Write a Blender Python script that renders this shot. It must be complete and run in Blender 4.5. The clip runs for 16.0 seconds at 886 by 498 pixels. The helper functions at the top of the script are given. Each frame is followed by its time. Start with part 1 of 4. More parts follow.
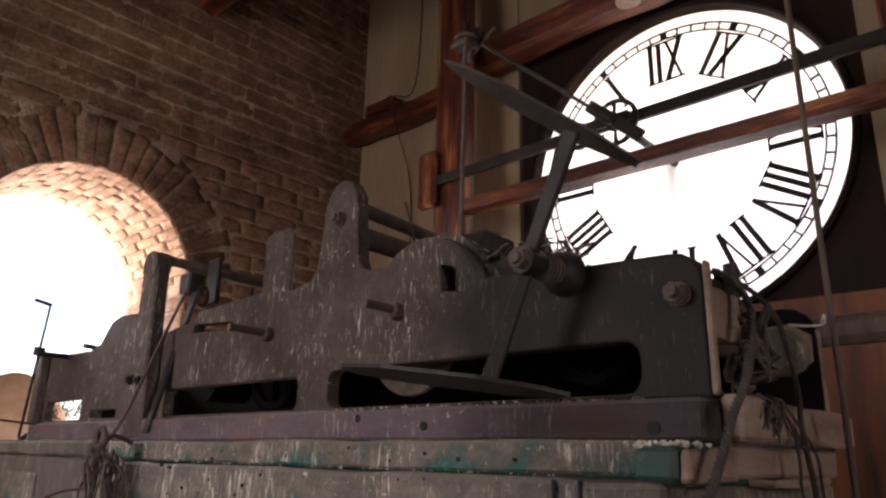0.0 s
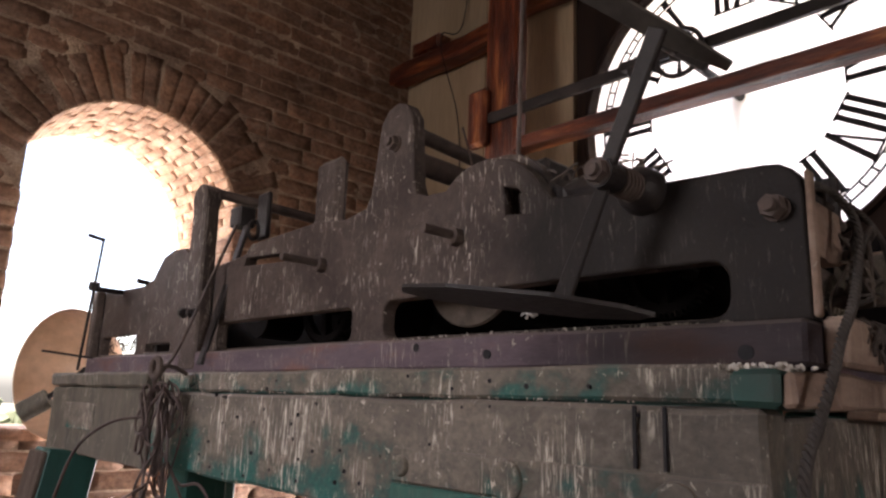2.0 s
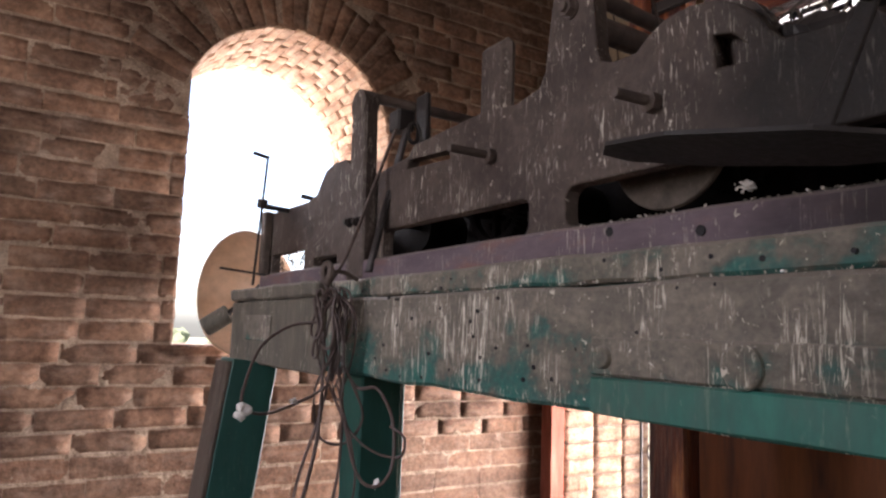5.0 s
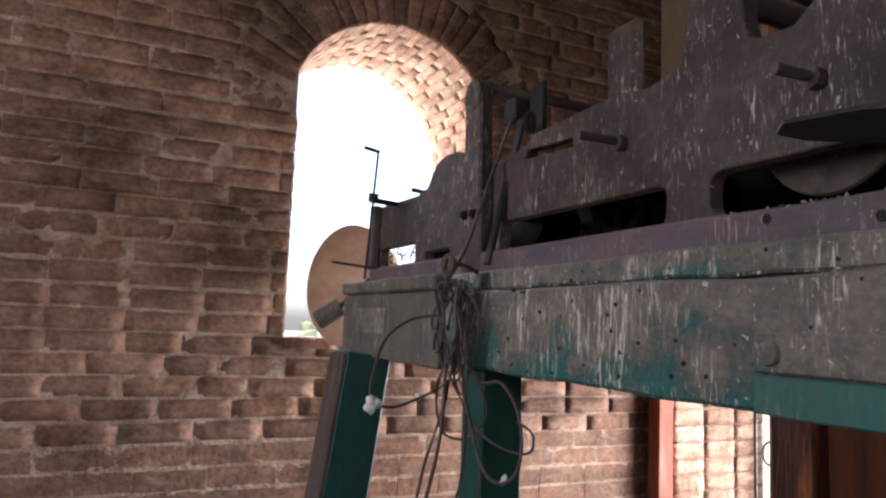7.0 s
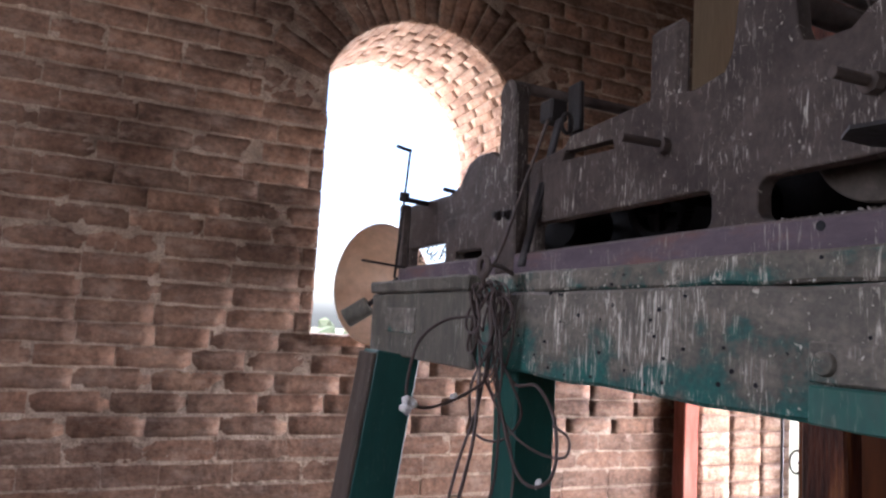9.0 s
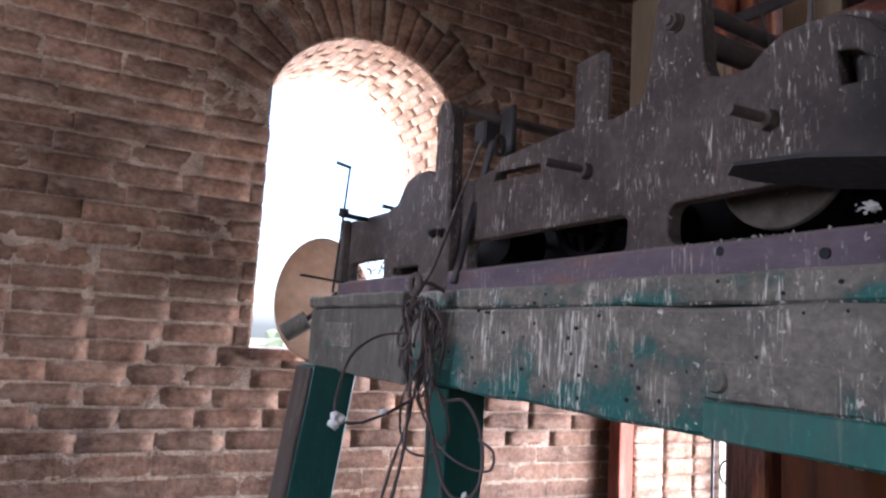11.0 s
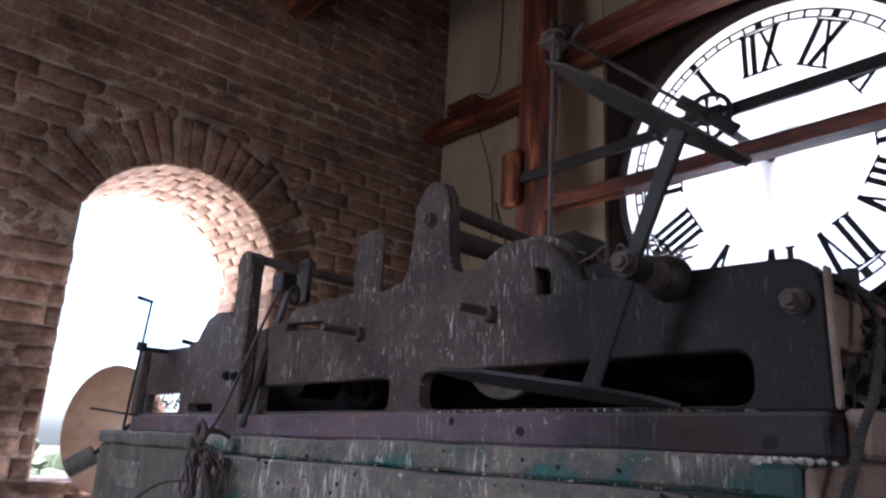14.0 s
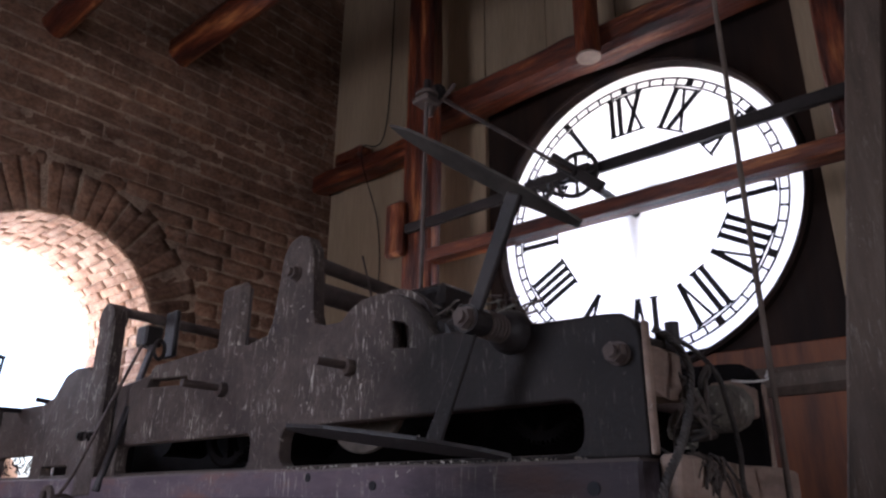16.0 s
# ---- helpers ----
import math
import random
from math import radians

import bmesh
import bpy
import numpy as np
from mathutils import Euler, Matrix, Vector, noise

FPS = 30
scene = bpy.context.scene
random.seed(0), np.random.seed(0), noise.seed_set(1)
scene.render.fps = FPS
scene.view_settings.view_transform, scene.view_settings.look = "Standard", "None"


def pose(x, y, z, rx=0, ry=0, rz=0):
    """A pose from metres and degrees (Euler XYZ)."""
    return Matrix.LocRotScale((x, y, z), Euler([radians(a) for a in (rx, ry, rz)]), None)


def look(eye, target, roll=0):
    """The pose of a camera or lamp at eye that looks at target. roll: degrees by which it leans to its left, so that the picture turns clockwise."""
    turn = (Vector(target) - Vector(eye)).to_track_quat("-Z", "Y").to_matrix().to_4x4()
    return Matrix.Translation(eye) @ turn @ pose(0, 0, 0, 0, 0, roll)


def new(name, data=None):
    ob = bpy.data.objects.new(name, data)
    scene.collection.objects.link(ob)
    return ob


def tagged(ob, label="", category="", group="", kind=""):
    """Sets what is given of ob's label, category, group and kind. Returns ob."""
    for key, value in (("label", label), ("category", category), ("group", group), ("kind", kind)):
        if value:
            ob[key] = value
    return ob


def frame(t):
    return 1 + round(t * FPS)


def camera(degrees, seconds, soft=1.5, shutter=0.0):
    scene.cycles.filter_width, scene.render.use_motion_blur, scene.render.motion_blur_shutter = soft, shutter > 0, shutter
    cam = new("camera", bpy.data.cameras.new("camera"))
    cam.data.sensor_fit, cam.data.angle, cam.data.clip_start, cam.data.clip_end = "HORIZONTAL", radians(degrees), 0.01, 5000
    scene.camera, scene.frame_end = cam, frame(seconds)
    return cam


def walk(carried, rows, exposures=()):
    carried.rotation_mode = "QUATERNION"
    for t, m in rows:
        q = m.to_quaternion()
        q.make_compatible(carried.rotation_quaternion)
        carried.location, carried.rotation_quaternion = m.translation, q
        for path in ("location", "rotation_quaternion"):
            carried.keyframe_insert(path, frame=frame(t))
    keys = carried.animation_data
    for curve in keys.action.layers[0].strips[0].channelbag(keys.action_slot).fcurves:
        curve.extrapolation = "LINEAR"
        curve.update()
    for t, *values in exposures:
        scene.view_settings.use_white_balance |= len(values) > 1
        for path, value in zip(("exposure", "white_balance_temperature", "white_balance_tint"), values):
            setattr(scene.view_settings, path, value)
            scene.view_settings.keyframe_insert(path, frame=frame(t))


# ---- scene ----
cam = camera(64.0, 16.0, soft=2.4)
PATH = [
    (0, (0.466, 0.502, 1.464), (1.877, 1.803, 2.029), 1.2),
    (0.5, (0.47, 0.512, 1.457), (1.877, 1.827, 1.998), 1.4),
    (1, (0.478, 0.527, 1.454), (1.874, 1.867, 1.958), 1.5),
    (1.5, (0.486, 0.543, 1.447), (1.865, 1.913, 1.918), 1.7),
    (2, (0.495, 0.565, 1.439), (1.849, 1.972, 1.87), 2.2),
    (2.5, (0.498, 0.583, 1.432), (1.826, 2.029, 1.816), 2.3),
    (3, (0.508, 0.609, 1.421), (1.795, 2.102, 1.757), 2.5),
    (3.5, (0.517, 0.631, 1.411), (1.756, 2.173, 1.707), 2.5),
    (4, (0.525, 0.655, 1.4), (1.706, 2.248, 1.663), 2.3),
    (4.5, (0.527, 0.67, 1.392), (1.65, 2.306, 1.638), 2.1),
    (5, (0.528, 0.683, 1.386), (1.591, 2.36, 1.623), 2.0),
    (7.5, (0.468, 0.749, 1.383), (1.287, 2.562, 1.591), 2.8),
    (8, (0.457, 0.757, 1.384), (1.256, 2.579, 1.59), 3.3),
    (10.5, (0.472, 0.733, 1.385), (1.355, 2.513, 1.612), 3.7),
    (11, (0.476, 0.713, 1.394), (1.404, 2.467, 1.642), 3.6),
    (11.5, (0.477, 0.686, 1.409), (1.455, 2.409, 1.685), 3.4),
    (12, (0.476, 0.653, 1.428), (1.516, 2.331, 1.749), 3.3),
    (12.5, (0.472, 0.622, 1.443), (1.57, 2.252, 1.813), 3.3),
    (13, (0.476, 0.591, 1.458), (1.626, 2.169, 1.887), 3.3),
    (13.5, (0.46, 0.558, 1.467), (1.668, 2.076, 1.954), 3.2),
    (14, (0.452, 0.526, 1.473), (1.714, 1.977, 2.022), 3.0),
    (14.5, (0.453, 0.505, 1.475), (1.763, 1.891, 2.076), 2.5),
    (15, (0.459, 0.484, 1.477), (1.816, 1.805, 2.12), 1.8),
    (15.5, (0.468, 0.473, 1.478), (1.863, 1.74, 2.147), 1.2),
    (16, (0.477, 0.466, 1.478), (1.902, 1.691, 2.162), 0.6),
]
EXPOSURES = [(0.0, 2.58, 7100, 23), (4.0, 2.72, 6850, 21), (8.0, 2.3, 6050, 20), (11.0, 2.74, 5550, 18), (12.5, 2.5, 5450, 17),
             (14.5, 2.5, 5500, 19), (16.0, 2.45, 5750, 21)]
walk(cam, [(t, look(eye, target, roll)) for t, eye, target, roll in PATH], EXPOSURES)

# ---------------------------------------------------------------- light
SUN_EL, SUN_AZ = 66.0, 200.0
world = bpy.data.worlds.new("daylight")
scene.world = world
world.use_nodes = True
wn = world.node_tree
sky = wn.nodes.new("ShaderNodeTexSky")
sky.sky_type = "NISHITA"
sky.sun_disc = False
sky.sun_elevation = radians(SUN_EL)
sky.sun_rotation = radians(SUN_AZ)
sky.dust_density = 3.0
wn.links.new(sky.outputs[0], wn.nodes["Background"].inputs[0])
wn.nodes["Background"].inputs[1].default_value = 0.15
sun = new("sun", bpy.data.lights.new("sun", "SUN"))
sun.data.energy = 3.0
sun.data.angle = radians(0.6)
sun.data.color = (1.0, 0.95, 0.86)
sa, se = radians(SUN_AZ), radians(SUN_EL)
sun.matrix_world = look((0, 0, 20), (-math.sin(sa) * math.cos(se), -math.cos(sa) * math.cos(se), 20 - math.sin(se)))


def window_lamp(name, m, w, h, power, colour=(1.0, 0.985, 0.98)):
    """The sky's light in a window's opening."""
    lamp = new(name, bpy.data.lights.new(name, "AREA"))
    lamp.data.shape, lamp.data.size, lamp.data.size_y = "RECTANGLE", w, h
    lamp.data.energy, lamp.data.color = power, colour
    lamp.matrix_world = m
    return lamp


# west and south lamps: fill from unseen openings, added to brighten the room
window_lamp("west_fill_light", look((-1.04, 1.85, 2.05), (0, 1.8, 1.75)), 0.7, 1.0, 4.3)
window_lamp("south_fill_light", look((0.3, -1.4, 1.8), (0.3, 0, 0.7)), 0.7, 1.0, 2.1)
window_lamp("north_window_light", look((1.39, 3.6, 1.9), (1.39, 3.0, 1.86)), 0.74, 1.16, 5.5)
window_lamp("east_window_light", look((3.1, 2.6, 0.95), (2.5, 2.75, 0.95)), 0.55, 0.95, 7.0).data.spread = radians(80)
window_lamp("dial_sky_light", look((2.98, 1.436, 2.441), (2.5, 1.436, 2.441)), 1.15, 1.15, 1.4)


def material(name, colours, scale=6.0, rough=0.8, metal=0.0, bump=0.3, bump_scale=60.0, stretch=(1, 1, 1), vary=0.0,
             drips=0.0, drip_at=0.56, oil_shade=None, drip_colour=(0.58, 0.53, 0.45), dust=0.0, dust_colour=(0.2, 0.17, 0.145), island=False, grain=0.25, spec=0.4, relief=0.004, smear=0.0, smear_colour=(0.3, 0.215, 0.165), rise=None, drip_run=13, spat_at=0.65, soot=0.0):
    """Noise between two or three colours at two scales, relief, optional run-down droppings, dust on upward faces and variation from piece to piece."""
    m = bpy.data.materials.new(name)
    m.use_nodes = True
    t = m.node_tree
    N, L = t.nodes, t.links
    b = N["Principled BSDF"]
    co = N.new("ShaderNodeTexCoord")
    geo = N.new("ShaderNodeNewGeometry")

    def mapped(s, loc=(0, 0, 0)):
        mp = N.new("ShaderNodeMapping")
        mp.inputs["Scale"].default_value = s
        mp.inputs["Location"].default_value = loc
        L.new(geo.outputs["Position"], mp.inputs[0])
        return mp.outputs[0]

    def tex(vec, s, detail=6, roughness=0.6, warp=0.0):
        n = N.new("ShaderNodeTexNoise")
        n.inputs["Scale"].default_value, n.inputs["Detail"].default_value, n.inputs["Roughness"].default_value = s, detail, roughness
        n.inputs["Distortion"].default_value = warp
        L.new(vec, n.inputs["Vector"])
        return n.outputs[0]

    def ramp(fac, stops):
        r = N.new("ShaderNodeValToRGB")
        while len(r.color_ramp.elements) < len(stops):
            r.color_ramp.elements.new(0.5)
        for e, (p, c) in zip(r.color_ramp.elements, stops):
            e.position, e.color = p, (*c, 1)
        L.new(fac, r.inputs[0])
        return r.outputs[0]

    def mix(kind, fac, a, c):
        x = N.new("ShaderNodeMix")
        x.data_type, x.blend_type = "RGBA", kind
        for sock, val in ((x.inputs[0], fac), (x.inputs[6], a), (x.inputs[7], c)):
            if isinstance(val, (int, float)):
                sock.default_value = val
            elif isinstance(val, tuple):
                sock.default_value = (*val, 1)
            else:
                L.new(val, sock)
        return x.outputs[2]

    vec = mapped(stretch)
    big = tex(vec, scale)
    k = len(colours)
    if rise:
        hz = N.new("ShaderNodeSeparateXYZ")
        L.new(geo.outputs["Position"], hz.inputs[0])
        up = N.new("ShaderNodeMath")
        up.operation = "MULTIPLY_ADD"
        L.new(hz.outputs[2], up.inputs[0])
        up.inputs[1].default_value, up.inputs[2].default_value = rise[1], -rise[0] * rise[1]
        both = N.new("ShaderNodeMath")
        L.new(big, both.inputs[0])
        L.new(up.outputs[0], both.inputs[1])
        big = both.outputs[0]
    out = ramp(big, [(0.3 + 0.4 * i / max(1, k - 1), c) for i, c in enumerate(colours)])
    fine = tex(vec, scale * 9.0, 4)
    out = mix("MULTIPLY", grain, out, ramp(fine, [(0.3, (0.35, 0.35, 0.35)), (0.7, (1.3, 1.3, 1.3))]))
    if vary:
        if island:
            rnd = geo.outputs["Random Per Island"]
        else:
            oi = N.new("ShaderNodeObjectInfo")
            rnd = oi.outputs["Random"]
        out = mix("MULTIPLY", vary, out, ramp(rnd, [(0.0, (0.62, 0.58, 0.55)), (0.35, (0.95, 0.9, 0.85)), (0.7, (1.15, 1.0, 0.9)), (1.0, (1.5, 1.35, 1.2))]))
    if soot:
        out = mix("MULTIPLY", soot, out, ramp(tex(mapped((2.6, 2.6, 3.6), (5.5, 0.7, 2.9)), 1.0, 5, 0.65), [(0.36, (0.42, 0.4, 0.38)), (0.52, (0.95, 0.95, 0.93)), (0.66, (1.25, 1.2, 1.12))]))
    if smear:
        film = tex(mapped((9, 9, 22), (4.4, 1.9, 6.1)), 1.0, 7, 0.72)
        f2 = N.new("ShaderNodeMath")
        f2.operation = "MULTIPLY"
        L.new(ramp(film, [(0.5, (0, 0, 0)), (0.7, (1, 1, 1))]), f2.inputs[0])
        f2.inputs[1].default_value = smear
        out = mix("MIX", f2.outputs[0], out, smear_colour)
    if drips:
        streak = tex(mapped((175, 175, drip_run * 1.3), (3.1, 7.7, 1.3)), 1.0, 5, 0.7, 1.1)
        where = tex(mapped((11, 11, 9), (1.7, 0.4, 9.2)), 1.0, 5, 0.7)
        spat = tex(mapped((110, 110, 80), (0.3, 2.2, 5.0)), 1.0, 4, 0.65, 0.8)
        mul = N.new("ShaderNodeMath")
        mul.operation = "MULTIPLY"
        L.new(ramp(streak, [(drip_at, (0, 0, 0)), (drip_at + 0.08, (1, 1, 1))]), mul.inputs[0])
        L.new(ramp(where, [(0.47, (0, 0, 0)), (0.6, (1, 1, 1))]), mul.inputs[1])
        m2 = N.new("ShaderNodeMath")
        m2.operation = "MAXIMUM"
        L.new(mul.outputs[0], m2.inputs[0])
        L.new(ramp(spat, [(spat_at, (0, 0, 0)), (spat_at + 0.06, (0.8, 0.8, 0.8))]), m2.inputs[1])
        m3 = N.new("ShaderNodeMath")
        m3.operation = "MULTIPLY"
        L.new(m2.outputs[0], m3.inputs[0])
        m3.inputs[1].default_value = drips
        out = mix("MIX", m3.outputs[0], out, drip_colour)
    # darkens round a point: oil on the iron, painted shade on the timber paints
    if oil_shade:
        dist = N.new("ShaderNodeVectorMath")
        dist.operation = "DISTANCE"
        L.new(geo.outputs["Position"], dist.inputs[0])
        dist.inputs[1].default_value = oil_shade[0]
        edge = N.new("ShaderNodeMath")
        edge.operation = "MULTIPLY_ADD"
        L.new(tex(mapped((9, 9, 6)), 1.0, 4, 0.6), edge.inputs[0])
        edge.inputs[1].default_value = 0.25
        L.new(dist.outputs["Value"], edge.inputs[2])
        out = mix("MIX", ramp(edge.outputs[0], [(oil_shade[1], (oil_shade[2],) * 3), (oil_shade[1] + oil_shade[3], (0, 0, 0))]), out, (0.009, 0.008, 0.008))
    if dust:
        sep = N.new("ShaderNodeSeparateXYZ")
        L.new(geo.outputs["Normal"], sep.inputs[0])
        dz = N.new("ShaderNodeMath")
        dz.operation = "MULTIPLY"
        L.new(ramp(sep.outputs[2], [(0.4, (0, 0, 0)), (0.9, (1, 1, 1))]), dz.inputs[0])
        dz.inputs[1].default_value = dust
        out = mix("MIX", dz.outputs[0], out, dust_colour)
    L.new(out, b.inputs["Base Color"])
    L.new(ramp(fine, [(0.2, (rough * 0.8,) * 3), (0.8, (min(1, rough * 1.15),) * 3)]), b.inputs["Roughness"])
    b.inputs["Metallic"].default_value = metal
    b.inputs["Specular IOR Level"].default_value = spec
    bp = N.new("ShaderNodeBump")
    bp.inputs["Strength"].default_value, bp.inputs["Distance"].default_value = bump, relief
    L.new(tex(vec, bump_scale, 5), bp.inputs["Height"])
    L.new(bp.outputs[0], b.inputs["Normal"])
    return m


BRICKS = [(0.122, 0.069, 0.047), (0.186, 0.11, 0.077), (0.245, 0.153, 0.108)]
M_BRICK = material("brick", BRICKS, 8, 0.95, bump=0.8, bump_scale=38, relief=0.006, vary=0.45, grain=0.65, spec=0.12, smear=0.5, soot=0.8)
M_BRICK_STUFF = material("brick_far", BRICKS, 8, 0.95, bump=0.8, bump_scale=38, relief=0.006, vary=0.45, grain=0.65, island=True, spec=0.12, smear=0.5, soot=0.8)
# lime-smeared brick, paler than the wall's: window light on the reveals painted in
M_REVEAL_LIT = material("soffit_brick", [(0.17, 0.097, 0.063), (0.31, 0.19, 0.127), (0.42, 0.285, 0.2)], 10, 0.95, bump=1.0, bump_scale=45, relief=0.01, vary=0.3, grain=0.6, spec=0.1, smear=0.9, smear_colour=(0.48, 0.345, 0.25))
M_MORTAR = material("mortar", [(0.19, 0.129, 0.094), (0.305, 0.219, 0.163), (0.43, 0.327, 0.248)], 16, 0.95, bump=1.0, bump_scale=60, relief=0.01, spec=0.12, soot=0.8, grain=0.6)
# black oil below the fly's drum, plus the near end's shade painted in
M_IRON = material("painted_iron", [(0.048, 0.036, 0.033), (0.076, 0.058, 0.051), (0.11, 0.085, 0.073)], 9, 0.6, bump=0.45, bump_scale=110, drips=0.85, drip_at=0.56, drip_run=20, spat_at=0.655, spec=0.14, oil_shade=((1.18, 0.885, 1.615), 0.31, 0.86, 0.16), dust=0.4, grain=0.4)
M_IRON_DARK = material("dark_iron", [(0.016, 0.014, 0.014), (0.036, 0.03, 0.029)], 14, 0.5, bump=0.3, bump_scale=120, dust=0.2, spec=0.2)
# near-black copy of the iron; shade inside the movement is in its colour
M_IRON_SHADED = material("shaded_iron", [(0.005, 0.0046, 0.0046), (0.012, 0.01, 0.01)], 14, 0.8, bump=0.3, bump_scale=120, dust=0.04, spec=0.03)
M_DUSTY = material("dusty_iron", [(0.055, 0.05, 0.046), (0.09, 0.082, 0.074), (0.12, 0.11, 0.1)], 16, 0.8, bump=0.3, bump_scale=120, dust=0.3)
M_RUST = material("rusty_iron", [(0.045, 0.034, 0.031), (0.08, 0.058, 0.05), (0.13, 0.1, 0.085)], 20, 0.75, bump=0.4, bump_scale=150)
# near end darkened in colour where the light falls off
M_PURPLE = material("purple_brown_paint", [(0.095, 0.072, 0.086), (0.14, 0.105, 0.12), (0.2, 0.1, 0.075)], 6, 0.7, bump=0.35, bump_scale=80, stretch=(3, 1, 3), drips=0.75, drip_at=0.56, dust=0.5, oil_shade=((1.15, 0.8, 1.5), 0.28, 0.75, 0.2), spec=0.2)
# both worn greens carry the near end's shade in their colour
M_GREEN = material("weathered_green_paint", [(0.018, 0.118, 0.099), (0.042, 0.108, 0.092), (0.125, 0.113, 0.09), (0.195, 0.166, 0.134), (0.14, 0.122, 0.1)], 13, 0.75, bump=0.5, bump_scale=70, stretch=(2, 1, 1.3), drips=1.0, drip_at=0.525, dust=0.6, grain=0.5, rise=(1.362, 3.2), drip_run=14, spat_at=0.64, oil_shade=((1.09, 0.76, 1.42), 0.26, 0.4, 0.16), drip_colour=(0.66, 0.6, 0.5))
M_GREEN_RAIL = material("worn_green_rail", [(0.018, 0.118, 0.099), (0.042, 0.108, 0.092), (0.125, 0.113, 0.09), (0.195, 0.166, 0.134), (0.14, 0.122, 0.1)], 13, 0.75, bump=0.5, bump_scale=70, stretch=(2, 1, 1.3), drips=1.0, drip_at=0.525, dust=0.6, grain=0.5, rise=(1.462, 3.2), drip_run=14, spat_at=0.635, oil_shade=((1.09, 0.76, 1.42), 0.26, 0.4, 0.16), drip_colour=(0.66, 0.6, 0.5))
M_GREEN_CLEAN = material("green_paint", [(0.055, 0.105, 0.085), (0.02, 0.125, 0.098), (0.03, 0.165, 0.128)], 12, 0.6, bump=0.2, bump_scale=60, stretch=(1, 1, 0.4), drips=0.15)
# the end block's shade is painted into its colour as well
M_GREEN_BLOCK = material("dull_green_paint", [(0.06, 0.07, 0.06), (0.022, 0.085, 0.07), (0.028, 0.105, 0.086)], 16, 0.7, bump=0.4, bump_scale=60, drips=0.4, oil_shade=((1.08, 0.78, 1.45), 0.14, 0.5, 0.06))
M_GREEN_DARK = material("dark_green_paint", [(0.008, 0.06, 0.05), (0.012, 0.085, 0.068)], 5, 0.5, bump=0.2, bump_scale=60, stretch=(1, 1, 0.3), drips=0.1)
TIMBERS = [(0.016, 0.006, 0.005), (0.055, 0.013, 0.008), (0.15, 0.036, 0.014), (0.42, 0.16, 0.055)]
M_TIMBER = material("red_stained_timber", TIMBERS, 7, 0.42, bump=0.9, bump_scale=30, relief=0.008, stretch=(3, 0.4, 3), dust=0.6, dust_colour=(0.1, 0.07, 0.05), grain=0.6)
M_TIMBER_POST = material("red_stained_post", TIMBERS, 7, 0.42, bump=0.9, bump_scale=30, relief=0.008, stretch=(3, 3, 0.4), dust=0.6, dust_colour=(0.1, 0.07, 0.05), grain=0.6)
M_REDPAINT = material("faded_red_paint", [(0.2, 0.06, 0.042), (0.3, 0.1, 0.07), (0.36, 0.15, 0.11)], 8, 0.95, bump=0.4, bump_scale=50, stretch=(3, 3, 0.4), spec=0.04)
M_WOODBROWN = material("brown_panel", [(0.03, 0.011, 0.006), (0.14, 0.042, 0.013), (0.21, 0.07, 0.022)], 4, 0.6, bump=0.25, bump_scale=40, stretch=(1, 3, 0.4))
M_DARKBOARD = material("dark_board", [(0.01, 0.007, 0.007), (0.03, 0.016, 0.011)], 3, 0.8, bump=0.3, bump_scale=40, stretch=(1, 3, 0.4), spec=0.15)
M_CREAM = material("cream_boards", [(0.235, 0.18, 0.118), (0.31, 0.24, 0.165)], 2.5, 0.75, bump=0.15, bump_scale=30, stretch=(1, 4, 0.4), vary=0.25)
M_PALEWOOD = material("bleached_wood", [(0.15, 0.1, 0.075), (0.26, 0.185, 0.142), (0.36, 0.275, 0.215)], 9, 0.85, bump=0.6, bump_scale=60, stretch=(0.6, 1, 2), drips=0.3)
M_GREYWOOD = material("grey_wood", [(0.085, 0.082, 0.066), (0.13, 0.115, 0.092), (0.18, 0.155, 0.128)], 6, 0.85, bump=0.5, bump_scale=50, stretch=(3, 3, 0.5), drips=0.7, drip_at=0.55, grain=0.5)
M_OLDPOST = material("old_post", [(0.05, 0.036, 0.028), (0.095, 0.07, 0.055), (0.13, 0.1, 0.08)], 6, 0.85, bump=0.5, bump_scale=50, stretch=(3, 3, 0.5), drips=0.2)
M_DISC = material("dusty_brown_disc", [(0.05, 0.04, 0.034), (0.095, 0.077, 0.064), (0.13, 0.106, 0.088)], 26, 0.85, bump=0.3, bump_scale=120, drips=0.6, drip_at=0.62, spec=0.15)
M_ROPE = material("rope", [(0.03, 0.026, 0.024), (0.075, 0.064, 0.056)], 40, 0.95, bump=0.6, bump_scale=200)
M_WIRE = material("cable_sheath", [(0.05, 0.034, 0.03), (0.1, 0.068, 0.06)], 25, 0.6, bump=0.1)
M_RAG = material("dirty_rag", [(0.04, 0.032, 0.028), (0.11, 0.088, 0.074)], 30, 0.95, bump=0.8, bump_scale=120)
M_WHITE = material("white_plastic", [(0.6, 0.57, 0.53), (0.75, 0.72, 0.68)], 30, 0.6, bump=0.3)
M_DROPPING = material("dried_droppings", [(0.22, 0.19, 0.16), (0.5, 0.46, 0.4), (0.68, 0.64, 0.57)], 60, 0.9, bump=0.6, bump_scale=200)
M_BRONZE = material("bell_bronze", [(0.55, 0.34, 0.21), (0.68, 0.46, 0.31), (0.78, 0.57, 0.42)], 4, 0.35, metal=0.0, bump=0.15, bump_scale=30)
M_BLACK = material("black_paint", [(0.015, 0.015, 0.018), (0.03, 0.028, 0.03)], 40, 0.6, bump=0.2, spec=0.1)
